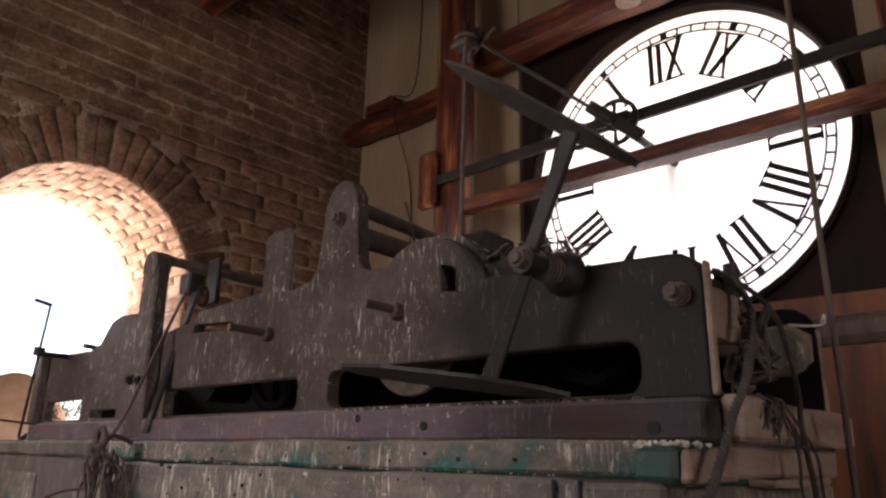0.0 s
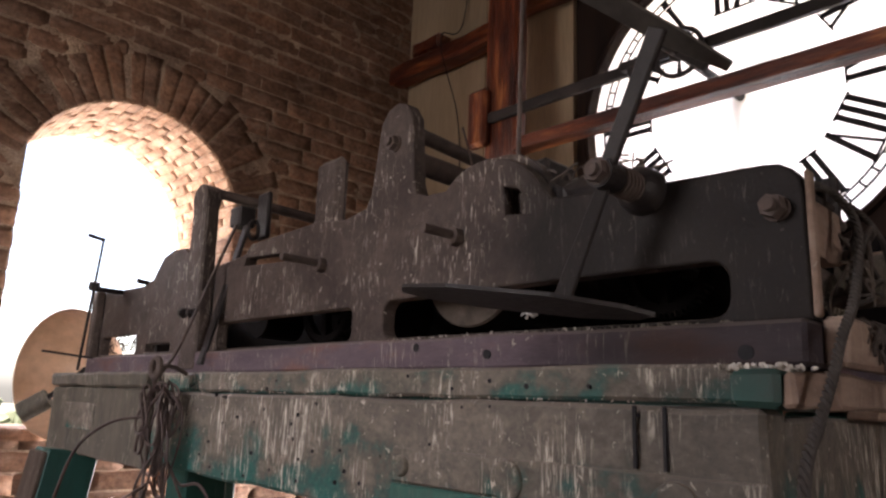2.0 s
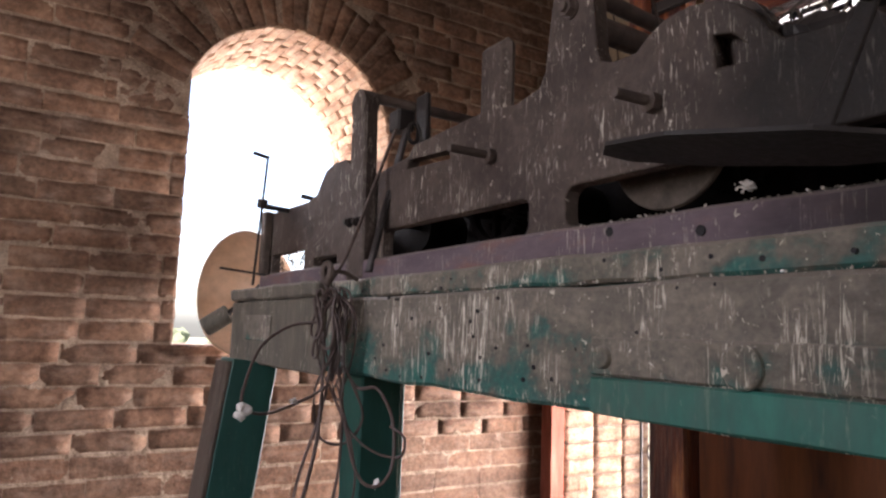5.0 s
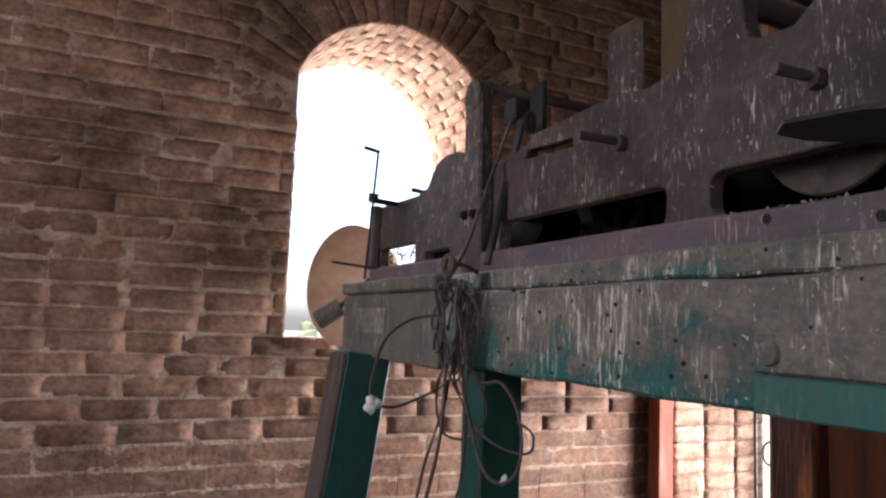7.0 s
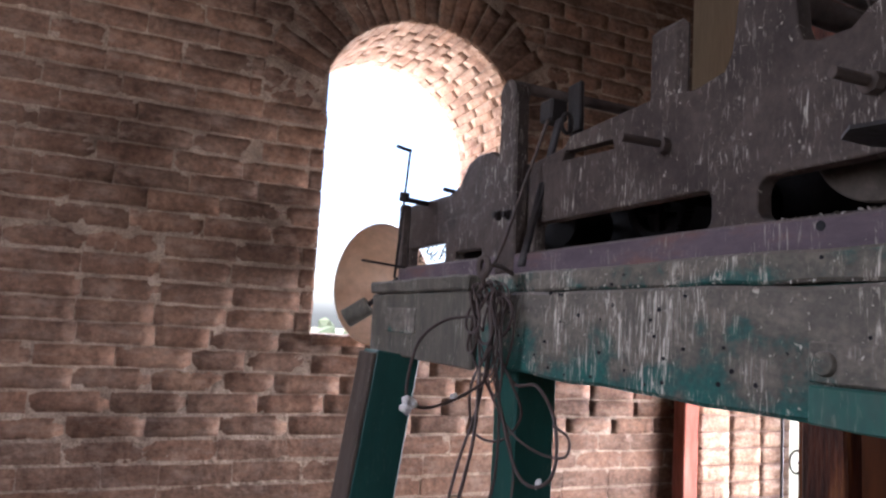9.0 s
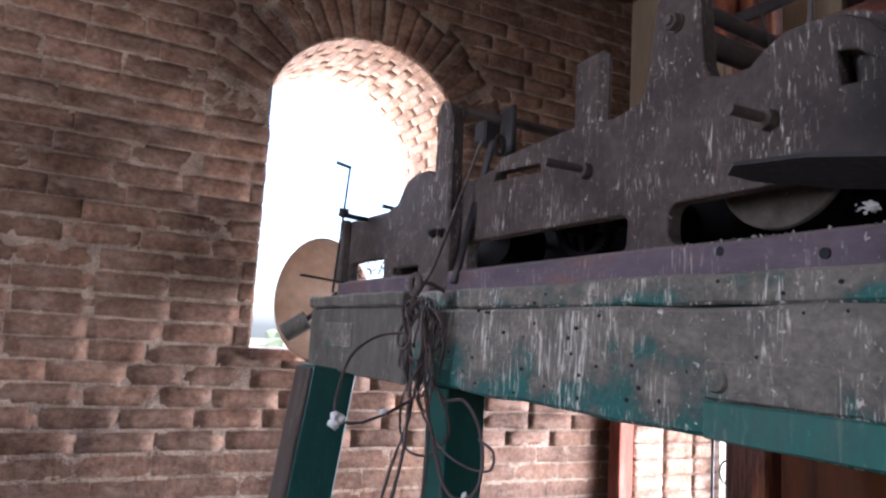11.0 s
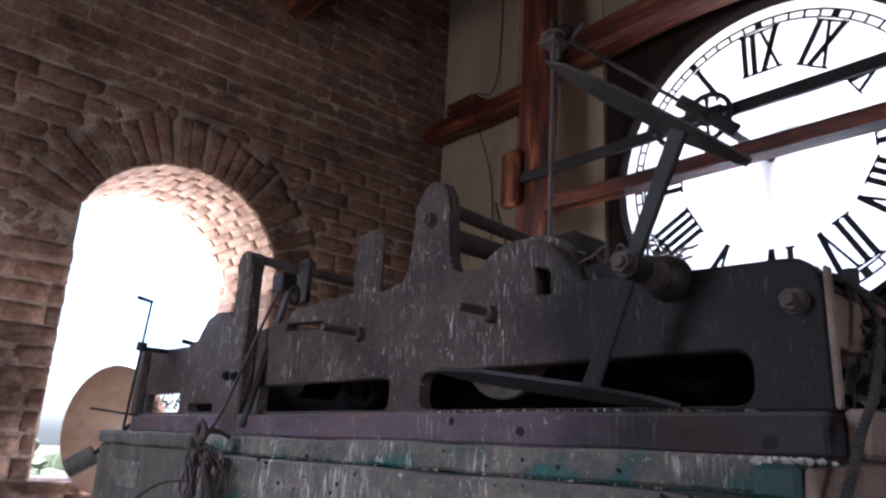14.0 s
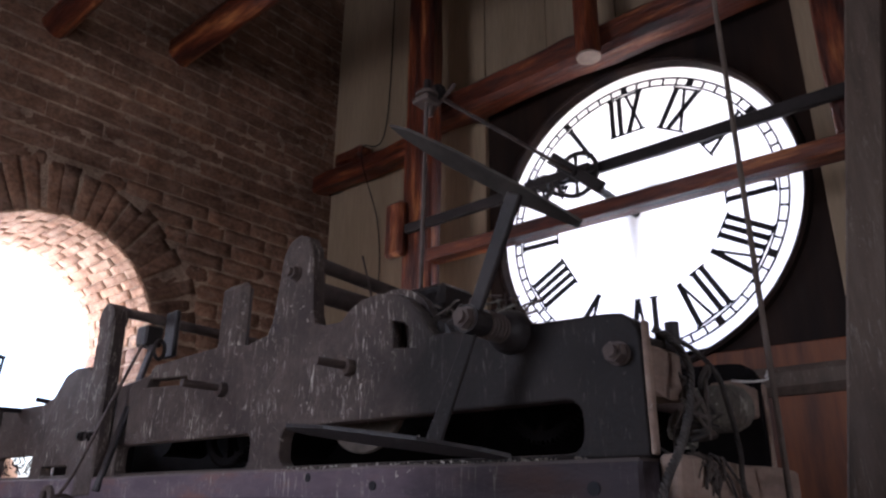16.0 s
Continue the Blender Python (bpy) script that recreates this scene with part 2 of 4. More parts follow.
M_CEIL = material("ceiling_boards", [(0.05, 0.03, 0.02), (0.09, 0.055, 0.035)], 3, 0.85, bump=0.3, stretch=(4, 0.5, 1))
M_FLOOR = material("dusty_floor", [(0.1, 0.075, 0.058), (0.15, 0.115, 0.09)], 3, 0.95, bump=0.4)
M_PLASTER = material("rough_brickwork", [(0.15, 0.085, 0.06), (0.24, 0.15, 0.11)], 6, 0.95, bump=0.6)
M_LEAF = material("foliage", [(0.09, 0.11, 0.06), (0.15, 0.17, 0.1)], 2, 0.8, bump=0.0)
M_LAND = material("distant_ground", [(0.16, 0.17, 0.1), (0.28, 0.25, 0.18)], 0.05, 0.95, bump=0.0)

M_GLASS = bpy.data.materials.new("opal_glass")
M_GLASS.use_nodes = True
_t = M_GLASS.node_tree
_tr = _t.nodes.new("ShaderNodeBsdfTranslucent")
_tr.inputs[0].default_value = (0.98, 0.95, 0.92, 1)
_gl = _t.nodes.new("ShaderNodeBsdfTransparent")
_gl.inputs[0].default_value = (0.9, 0.92, 0.94, 1)
_mx = _t.nodes.new("ShaderNodeMixShader")
_mx.inputs[0].default_value = 0.12
_t.links.new(_tr.outputs[0], _mx.inputs[1])
_t.links.new(_gl.outputs[0], _mx.inputs[2])
_t.links.new(_mx.outputs[0], _t.nodes["Material Output"].inputs[0])


# ---------------------------------------------------------------- mesh helpers
def link_mesh(name, bm, mat, smooth=False):
    bmesh.ops.recalc_face_normals(bm, faces=bm.faces)
    me = bpy.data.meshes.new(name)
    bm.to_mesh(me)
    bm.free()
    me.materials.append(mat)
    if smooth:
        me.polygons.foreach_set("use_smooth", [True] * len(me.polygons))
        me.set_sharp_from_angle(angle=radians(35))
    return new(name, me)


def part(name, bm, mat, parent, label="", smooth=False):
    ob = link_mesh(name, bm, mat, smooth)
    ob.parent = parent
    if label:
        tagged(ob, label)
    return ob


def thing(name, label, category, at=(0, 0, 0), group="", kind=""):
    ob = new(name)
    ob.empty_display_size = 0.05
    ob.location = at
    tagged(ob, label, category, group, kind)
    return ob


def keep_world(root):
    """Parts are modelled in world places; bring them under their thing's origin."""
    inv = Matrix.Translation(root.location).inverted()
    for c in root.children:
        c.matrix_parent_inverse = inv


def rough(bm, amount, seed=0):
    rnd = random.Random(seed)
    for v in bm.verts:
        v.co += Vector((rnd.uniform(-1, 1), rnd.uniform(-1, 1), rnd.uniform(-1, 1))) * amount


def box(a, b, bevel=0.003, cuts=0, wobble=0.0, seed=0, bm=None):
    """A box from corner a to corner b, edges bevelled; cuts: cuts along its long side, which wobble moves."""
    bm = bm or bmesh.new()
    a, b = Vector(a), Vector(b)
    made = bmesh.ops.create_cube(bm, size=1.0)["verts"]
    for v in made:
        v.co = Vector([(a[i] + b[i]) / 2 + v.co[i] * (b[i] - a[i]) for i in range(3)])
    if cuts:
        axis = max(range(3), key=lambda i: abs(b[i] - a[i]))
        edges = [e for e in bm.edges if e.verts[0] in made and abs((e.verts[0].co - e.verts[1].co)[axis]) > 1e-6]
        bmesh.ops.subdivide_edges(bm, edges=edges, cuts=cuts)
    if wobble:
        rough(bm, wobble, seed)
    if bevel:
        hard = [e for e in bm.edges if len(e.link_faces) == 2 and e.calc_face_angle(0) > 0.7]
        bmesh.ops.bevel(bm, geom=hard, offset=bevel, segments=1, affect="EDGES", profile=0.5)
    return bm


def rod(p, q, r, r2=None, n=12, bm=None, bevel=0.0):
    """A round bar from p to q."""
    bm = bm or bmesh.new()
    p, q = Vector(p), Vector(q)
    d = q - p
    m = Matrix.Translation((p + q) / 2) @ d.to_track_quat("Z", "Y").to_matrix().to_4x4()
    bmesh.ops.create_cone(bm, cap_ends=True, segments=n, radius1=r, radius2=r if r2 is None else r2, depth=d.length, matrix=m)
    return bm


def bar(p, q, w, h, up=(0, 0, 1), bevel=0.002, bm=None, taper=1.0):
    """A flat bar from p to q, w wide across and h thick along up."""
    bm = bm or bmesh.new()
    p, q = Vector(p), Vector(q)
    d = (q - p).normalized()
    s = d.cross(Vector(up)).normalized()
    u = s.cross(d).normalized()
    vs = []
    for c, k in ((p, 1.0), (q, taper)):
        vs.append([bm.verts.new(c + s * (i * w * k / 2) + u * (j * h / 2)) for i, j in ((-1, -1), (1, -1), (1, 1), (-1, 1))])
    bm.faces.new(vs[0])
    bm.faces.new(vs[1][::-1])
    for i in range(4):
        bm.faces.new((vs[0][i], vs[0][(i + 1) % 4], vs[1][(i + 1) % 4], vs[1][i]))
    if bevel:
        bmesh.ops.bevel(bm, geom=list(bm.edges), offset=bevel, segments=1, affect="EDGES", profile=0.5)
    return bm


def slab(outline, holes, axis, d0, d1, bevel=0.0):
    """A flat plate with holes: outline and holes in the two other axes (x and y: with z; z: x, y), from d0 to d1 along axis."""
    bm = bmesh.new()

    def place(u, v, d):
        return {"x": (d, u, v), "y": (u, d, v), "z": (u, v, d)}[axis]

    edges = []
    for loop in [outline] + list(holes):
        vs = [bm.verts.new(place(u, v, d0)) for u, v in loop]
        edges += [bm.edges.new((vs[i], vs[(i + 1) % len(vs)])) for i in range(len(vs))]
    got = bmesh.ops.triangle_fill(bm, use_beauty=True, use_dissolve=False, edges=edges)
    faces = [f for f in got["geom"] if isinstance(f, bmesh.types.BMFace)]
    ext = bmesh.ops.extrude_face_region(bm, geom=faces)
    off = Vector(place(0, 0, d1)) - Vector(place(0, 0, d0))
    for g in ext["geom"]:
        if isinstance(g, bmesh.types.BMVert):
            g.co += off
    bmesh.ops.recalc_face_normals(bm, faces=bm.faces)
    if bevel:
        hard = [e for e in bm.edges if len(e.link_faces) == 2 and 0.9 < e.calc_face_angle(0) < 2.2 and abs((e.verts[0].co - e.verts[1].co).dot(off)) < 1e-9]
        bmesh.ops.bevel(bm, geom=hard, offset=bevel, segments=2, affect="EDGES", profile=0.5)
    return bm


def rrect(u0, v0, u1, v1, r, n=4):
    """A rectangle with rounded corners, as a loop."""
    out = []
    for cu, cv, a0 in ((u1 - r, v1 - r, 0), (u0 + r, v1 - r, 90), (u0 + r, v0 + r, 180), (u1 - r, v0 + r, 270)):
        for i in range(n + 1):
            a = radians(a0 + 90 * i / n)
            out.append((cu + r * math.cos(a), cv + r * math.sin(a)))
    return out


def smooth_path(points, per=8):
    """A Catmull-Rom line through the points."""
    P = [Vector(p) for p in points]
    P = [P[0] * 2 - P[1]] + P + [P[-1] * 2 - P[-2]]
    out = []
    for i in range(1, len(P) - 2):
        a, b, c, d = P[i - 1], P[i], P[i + 1], P[i + 2]
        for j in range(per):
            t = j / per
            out.append(0.5 * (2 * b + (c - a) * t + (2 * a - 5 * b + 4 * c - d) * t * t + (3 * b - a - 3 * c + d) * t ** 3))
    out.append(P[-2])
    return out


def tube(points, r, n=7, per=8, bm=None, raw=False):
    """A cable along the points."""
    bm = bm or bmesh.new()
    pts = points if raw else smooth_path(points, per)
    rings = []
    ref = Vector((0.31, 0.87, 0.38))
    for i, p in enumerate(pts):
        d = (pts[min(i + 1, len(pts) - 1)] - pts[max(i - 1, 0)]).normalized()
        s = d.cross(ref).normalized()
        u = s.cross(d)
        rings.append([bm.verts.new(p + (s * math.cos(6.2832 * k / n) + u * math.sin(6.2832 * k / n)) * r) for k in range(n)])
    for a, b in zip(rings, rings[1:]):
        for k in range(n):
            bm.faces.new((a[k], a[(k + 1) % n], b[(k + 1) % n], b[k]))
    bm.faces.new(rings[0][::-1])
    bm.faces.new(rings[-1])
    return bm


def strands(points, r, twist=300.0, count=3, per=14):
    """A laid rope: strands wound round each other."""
    bm = bmesh.new()
    pts = smooth_path(points, per)
    run, lens = 0.0, [0.0]
    for a, b in zip(pts, pts[1:]):
        run += (b - a).length
        lens.append(run)
    fine = []
    step = 0.002
    k = 0
    s = 0.0
    while s < run:
        while lens[k + 1] < s:
            k += 1
        f = (s - lens[k]) / max(1e-9, lens[k + 1] - lens[k])
        fine.append((s, pts[k].lerp(pts[k + 1], f)))
        s += step
    ref = Vector((0.31, 0.87, 0.38))
    for c in range(count):
        line = []
        for i, (s, p) in enumerate(fine):
            d = (fine[min(i + 1, len(fine) - 1)][1] - fine[max(i - 1, 0)][1]).normalized()
            u = d.cross(ref).normalized()
            v = u.cross(d)
            a = s * twist + 6.2832 * c / count
            line.append(p + (u * math.cos(a) + v * math.sin(a)) * r * 0.6)
        tube(line, r * 0.5, n=6, bm=bm, raw=True)
    return bm


def lathe(profile, origin, axis, n=40):
    """A turned form: profile of (along, radius) round axis at origin."""
    bm = bmesh.new()
    m = Matrix.Translation(origin) @ Vector(axis).to_track_quat("Z", "Y").to_matrix().to_4x4()
    rings = [[bm.verts.new(m @ Vector((r * math.cos(6.2832 * k / n), r * math.sin(6.2832 * k / n), a))) for k in range(n)] for a, r in profile]
    for a, b in zip(rings, rings[1:]):
        for k in range(n):
            bm.faces.new((a[k], a[(k + 1) % n], b[(k + 1) % n], b[k]))
    return bm


def gear(centre, r, depth, teeth, width, axis="x", spokes=0, hub=0.015):
    """A toothed wheel with its axis along x; with spokes or solid."""
    x, y, z = centre
    out = []
    for i in range(teeth):
        for f, rr in ((0.0, r - depth), (0.28, r - depth), (0.38, r), (0.72, r), (0.82, r - depth)):
            a = 6.2832 * (i + f) / teeth
            out.append((y + rr * math.cos(a), z + rr * math.sin(a)))
    holes = []
    if spokes:
        r0, r1 = hub * 1.4, r - depth - 0.012
        for i in range(spokes):
            a0, a1 = 6.2832 * i / spokes + 0.1, 6.2832 * (i + 1) / spokes - 0.1
            arc = [(y + r1 * math.cos(a0 + (a1 - a0) * k / 8), z + r1 * math.sin(a0 + (a1 - a0) * k / 8)) for k in range(9)]
            arc += [(y + r0 * math.cos(a1 - (a1 - a0) * k / 3), z + r0 * math.sin(a1 - (a1 - a0) * k / 3)) for k in range(4)]
            holes.append(arc)
    return slab(out, holes, "x", x - width / 2, x + width / 2)


def bolt(at, r, length, axis=(-1, 0, 0), bm=None, turn=0.2):
    """A bolt's end with its hexagonal nut and washer."""
    bm = bm or bmesh.new()
    p, d = Vector(at), Vector(axis).normalized()
    rod(p, p + d * length * 0.2, r * 1.9, n=16, bm=bm)
    m = Matrix.Translation(p + d * length * 0.45) @ d.to_track_quat("Z", "Y").to_matrix().to_4x4() @ Matrix.Rotation(turn, 4, "Z")
    bmesh.ops.create_cone(bm, cap_ends=True, segments=6, radius1=r * 1.75, radius2=r * 1.65, depth=length * 0.5, matrix=m)
    rod(p, p + d * length, r, n=12, bm=bm)
    return bm


# ---------------------------------------------------------------- room
YB, XD = 3.02, 2.60                       # brick wall and dial wall
WIN_L, WIN_R, SILL = 1.02, 1.757, 1.318  # arched window
ARC_X, ARC_Z, ARC_R = 1.372, 2.06, 0.385
REVEAL, CEIL = 0.54, 4.4
ARC_END = math.pi - math.acos((ARC_X - WIN_L) / ARC_R)   # the arch meets the far jamb at a corner
COURSE = 0.0665


def arch_loop(grow=0.0, n=20):
    pts = [(WIN_L - grow, SILL - grow), (WIN_R + grow, SILL - grow)]
    r = ARC_R + grow
    pts += [(ARC_X + r * math.cos(ARC_END * i / n), ARC_Z + r * math.sin(ARC_END * i / n)) for i in range(n)]
    pts.append((WIN_L - grow, ARC_Z + ARC_R * math.sin(ARC_END) + grow * 0.4))
    return pts


wall_north = link_mesh("wall_north", slab([(-1.2, 0), (3.03, 0), (3.03, CEIL), (-1.2, CEIL)], [arch_loop(0.0032)], "y", YB + 0.0034, YB + REVEAL), M_MORTAR)
tagged(wall_north, "old brown brick wall with pale mortar and an arched window", "wall", kind="structure")

OPEN_Y0, OPEN_Y1, OPEN_Z0, OPEN_Z1 = 2.25, 2.965, 0.35, 1.42   # low window in the dial wall
wall_east = link_mesh("wall_east", slab([(-1.2, 0), (YB + 0.014, 0), (YB + 0.014, CEIL), (-1.2, CEIL)],
                                         [[(0.86, 1.9), (2.0, 1.9), (2.0, 3.0), (0.86, 3.0)], [(OPEN_Y0, OPEN_Z0), (OPEN_Y1, OPEN_Z0), (OPEN_Y1, OPEN_Z1), (OPEN_Y0, OPEN_Z1)]],
                                         "x", XD + 0.03, XD + 0.52), M_PLASTER)
tagged(wall_east, "thick wall behind boarding that holds the clock dial", "wall", kind="structure")
# west and south openings are out of view, added for the fill lamps
wall_west = link_mesh("wall_west", slab([(-1.4, 0), (YB, 0), (YB, CEIL), (-1.4, CEIL)], [[(1.35, 1.3), (2.25, 1.3), (2.25, 2.6), (1.35, 2.6)]], "x", -1.4, -1.0), M_PLASTER)
tagged(wall_west, "rough brick wall out of view with an added opening for light", "wall", kind="structure")
wall_south = link_mesh("wall_south", slab([(-1.0, 0), (3.03, 0), (3.03, CEIL), (-1.0, CEIL)], [[(-0.1, 1.0), (0.7, 1.0), (0.7, 2.2), (-0.1, 2.2)]], "y", -1.6, -1.2), M_PLASTER)
tagged(wall_south, "rough brick wall out of view with an added opening for light", "wall", kind="structure")
floor = link_mesh("floor", box((-1.4, -1.6, -0.2), (3.03, 3.45, 0.0), 0), M_FLOOR)
tagged(floor, "dusty plain floor of the clock chamber", "floor", kind="structure")
ceiling = link_mesh("ceiling", box((-1.4, -1.6, CEIL), (3.04, 3.45, CEIL + 0.15), 0), M_CEIL)
tagged(ceiling, "dark timber ceiling", "ceiling", kind="structure")

# outside
ground = link_mesh("ground", box((-900, -900, -14.2), (900, 900, -14), 0), M_LAND)
tagged(ground, "pale distant ground far below the tower", "ground", kind="structure")
rnd = random.Random(4)
bm = bmesh.new()
for i in range(60):
    cx, cy = rnd.uniform(-22, 30), rnd.uniform(28, 60)
    top = rnd.uniform(-5, 2.5)
    for j in range(34):
        m = Matrix.Translation((cx + rnd.gauss(0, 1.6), cy + rnd.gauss(0, 1.6), top - abs(rnd.gauss(0, 3.2)))) @ Euler((rnd.random() * 6, rnd.random() * 6, 0)).to_matrix().to_4x4()
        bmesh.ops.create_icosphere(bm, subdivisions=1, radius=rnd.uniform(0.35, 0.95), matrix=m @ Matrix.Diagonal((1, 0.8, 0.45, 1)))
rough(bm, 0.12, 3)
far_trees = link_mesh("far_trees", bm, M_LEAF)
tagged(far_trees, "pale green far trees seen through the window", "trees", kind="stuff")


# ---- boards of the dial wall
def plank_row(parent, y0, y1, z0, z1, x0, x1, width, mat, seed):
    r = random.Random(seed)
    y = y0
    while y < y1 - 0.01:
        w = min(width * r.uniform(0.92, 1.08), y1 - y)
        if y1 - (y + w) < 0.04:
            w = y1 - y
        part("plank", box((x0 + r.uniform(-0.002, 0.002), y + 0.0012, z0), (x1, y + w - 0.0012, z1), 0.003), mat, parent)
        y += w


boarding = thing("boarding", "cream painted vertical boards on both sides of the dial", "boarding", kind="structure")
plank_row(boarding, 2.045, YB - 0.002, 1.46, CEIL - 0.004, XD - 0.022, XD + 0.008, 0.49, M_CREAM, 1)
plank_row(boarding, -1.19, 0.84, 1.92, CEIL - 0.004, XD - 0.022, XD + 0.008, 0.2, M_CREAM, 2)
plank_row(boarding, 0.842, 2.043, 3.11, CEIL - 0.004, XD - 0.022, XD + 0.008, 0.3, M_CREAM, 3)

panelling = thing("panelling", "brown varnished wood panelling below the dial", "panelling", kind="structure")
plank_row(panelling, -1.19, 2.47, 0.0, 1.775, XD - 0.02, XD + 0.01, 1.25, M_WOODBROWN, 5)
part("rail", box((XD - 0.05, -1.19, 1.775), (XD + 0.01, 2.47, 1.85), 0.02, 22, 0.006, 2), M_OLDPOST, panelling, "grey rough rail")
part("panel_top", box((XD - 0.012, -1.19, 1.851), (XD + 0.012, 2.043, 1.918), 0.003), M_WOODBROWN, panelling)
part("stile", box((XD - 0.035, 2.4, 0.0), (XD - 0.021, 2.47, 1.774), 0.003), M_WOODBROWN, panelling)

DY, DZ, DR = 1.436, 2.441, 0.541
ring = lambda r, n=72: [(DY + r * math.cos(6.2832 * i / n), DZ + r * math.sin(6.2832 * i / n)) for i in range(n)]
surround = link_mesh("dial_surround", slab([(0.842, 1.92), (2.043, 1.92), (2.043, 3.108), (0.842, 3.108)], [ring(DR + 0.012)], "x", XD, XD + 0.03), M_DARKBOARD)
tagged(surround, "dark square board with a round opening round the dial", "dial surround", kind="structure")


# ---- clock dial, seen from behind
def disc(r0, r1, x0, x1, n=72):
    return slab(ring(r1, n), [ring(r0, n)] if r0 else [], "x", x0, x1)


dial = thing("clock_dial", "large round white glass clock dial seen from behind, black Roman numerals", "clock dial", (XD, DY, DZ))
part("glass", disc(0, DR + 0.011, XD + 0.022, XD + 0.026), M_GLASS, dial, "glowing white opal glass")
part("rim", lathe([(0, DR + 0.03), (-0.022, DR + 0.026), (-0.026, DR + 0.016), (-0.02, DR + 0.008), (0.02, DR), (0.03, DR + 0.011)], (XD, DY, DZ), (1, 0, 0), 72), M_DARKBOARD, dial, "dark moulded rim", True)
TX0, TX1 = XD + 0.017, XD + 0.0215
track = part("minute_track", disc(0.4975, 0.503, TX0, TX1), M_BLACK, dial)
part("inner_ring", disc(0.471, 0.476, TX0, TX1), M_BLACK, track)
for i in range(60):
    a = 6.2832 * i / 60
    u = Vector((0, math.sin(a), math.cos(a)))
    five = i % 5 == 0
    c = Vector(((TX0 + TX1) / 2, DY, DZ))
    part("tick", bar(c + u * 0.472, c + u * 0.502, 0.024 if five else 0.007, TX1 - TX0 - 0.0004, (1, 0, 0), 0), M_BLACK, track)


def numeral(text, hour):
    """A Roman numeral of black strokes with serifs, upright along the radius, read from outside."""
    bm = bmesh.new()
    a = 6.2832 * hour / 12
    up = Vector((0, math.sin(a), math.cos(a)))          # clockwise from outside is towards +y from inside
    side = Vector((0, math.cos(a), -math.sin(a)))
    c = Vector(((TX0 + TX1) / 2, DY, DZ))
    r0, r1 = 0.308, 0.464
    widths = {"I": 0.031, "V": 0.08, "X": 0.078}
    total = sum(widths[k] for k in text)
    s = -total / 2
    th = TX1 - TX0 - 0.0006

    def stroke(s0, q0, s1, q1, w):
        bar(c + side * s0 + up * q0, c + side * s1 + up * q1, w, th, (1, 0, 0), 0, bm)

    for k in text:
        m = s + widths[k] / 2
        if k == "I":
            stroke(m, r0, m, r1, 0.0175)
        elif k == "V":
            stroke(m - 0.026, r1, m, r0, 0.0175)
            stroke(m + 0.026, r1, m, r0, 0.009)
        else:
            stroke(m - 0.026, r1, m + 0.026, r0, 0.0175)
            stroke(m + 0.026, r1, m - 0.026, r0, 0.0105)
        for q in (r0 + 0.0025, r1 - 0.0025):
            if not (k == "V" and q < 0.37):
                stroke(s + 0.001, q, s + widths[k] - 0.001, q, 0.0065)
        s += widths[k]
    return bm


for h, text in enumerate(("XII", "I", "II", "III", "IIII", "V", "VI", "VII", "VIII", "IX", "X", "XI")):
    part("numeral", numeral(text, h), M_BLACK, dial)
hand = part("minute_hand", bar((XD + 0.06, DY + 0.01, DZ + 0.02), (XD + 0.06, DY + 0.012, DZ - 0.36), 0.05, 0.004, (1, 0, 0), 0.0, taper=0.3), M_BLACK, dial, "hand outside the glass")
part("hour_hand", bar((XD + 0.07, DY, DZ), (XD + 0.07, DY - 0.16, DZ + 0.19), 0.06, 0.004, (1, 0, 0), 0.0, taper=0.3), M_BLACK, dial, "hand outside the glass")
keep_world(dial)

# ---- wheel work behind the dial
work = thing("dial_wheel_work", "dark iron bar and wheel work behind the dial centre", "clockwork", (2.285, 1.45, 2.45))
part("support_bar", box((2.27, 0.66, 2.447), (2.29, 2.205, 2.484), 0.003, 8, 0.001, 4), M_IRON_DARK, work)
part("wheel", gear((2.25, 1.448, 2.45), 0.078, 0.002, 60, 0.008, spokes=4, hub=0.02), M_IRON_DARK, work)
part("cross_lever", bar((2.24, 1.36, 2.375), (2.24, 1.53, 2.53), 0.04, 0.02, (1, 0, 0), 0.003), M_IRON_DARK, work)
part("pinion", gear((2.25, 1.57, 2.44), 0.045, 0.004, 24, 0.012, spokes=4, hub=0.01), M_IRON_DARK, work)
part("bracket", box((2.2405, 1.4, 2.45), (2.272, 1.64, 2.478), 0.004), M_IRON_DARK, work)
part("hub", rod((2.22, 1.448, 2.45), (XD + 0.05, 1.43, 2.435), 0.014), M_IRON_DARK, work)
keep_world(work)

# ---- timber frame before the dial
post = tagged(link_mesh("timber_post", box((2.3, 2.10, 0.0), (2.37, 2.245, CEIL), 0.008, 18, 0.004, 6), M_TIMBER_POST), "red-stained square timber post with worn edges", "post")
lug = tagged(link_mesh("timber_block", box((2.255, 2.206, 2.362), (2.299, 2.30, 2.588), 0.014, 3, 0.003, 7), M_TIMBER_POST), "rounded reddish timber block beside the post", "block")
beam = tagged(link_mesh("timber_beam", bar((2.315, 0.70, 2.331), (2.315, 2.098, 2.341), 0.07, 0.046, (0, 0, 1), 0.004), M_TIMBER), "rust-red timber beam across the dial", "beam")
post2 = tagged(link_mesh("timber_post", box((2.3, 0.655, 2.363), (2.37, 0.745, CEIL), 0.006, 8, 0.003, 9), M_TIMBER_POST), "dark red timber post at the dial's edge", "post")
upper = tagged(link_mesh("timber_beam", box((2.43, -1.19, 2.998), (2.56, 2.34, 3.12), 0.02, 22, 0.006, 10), M_TIMBER), "orange-brown rough timber beam above the dial", "beam")
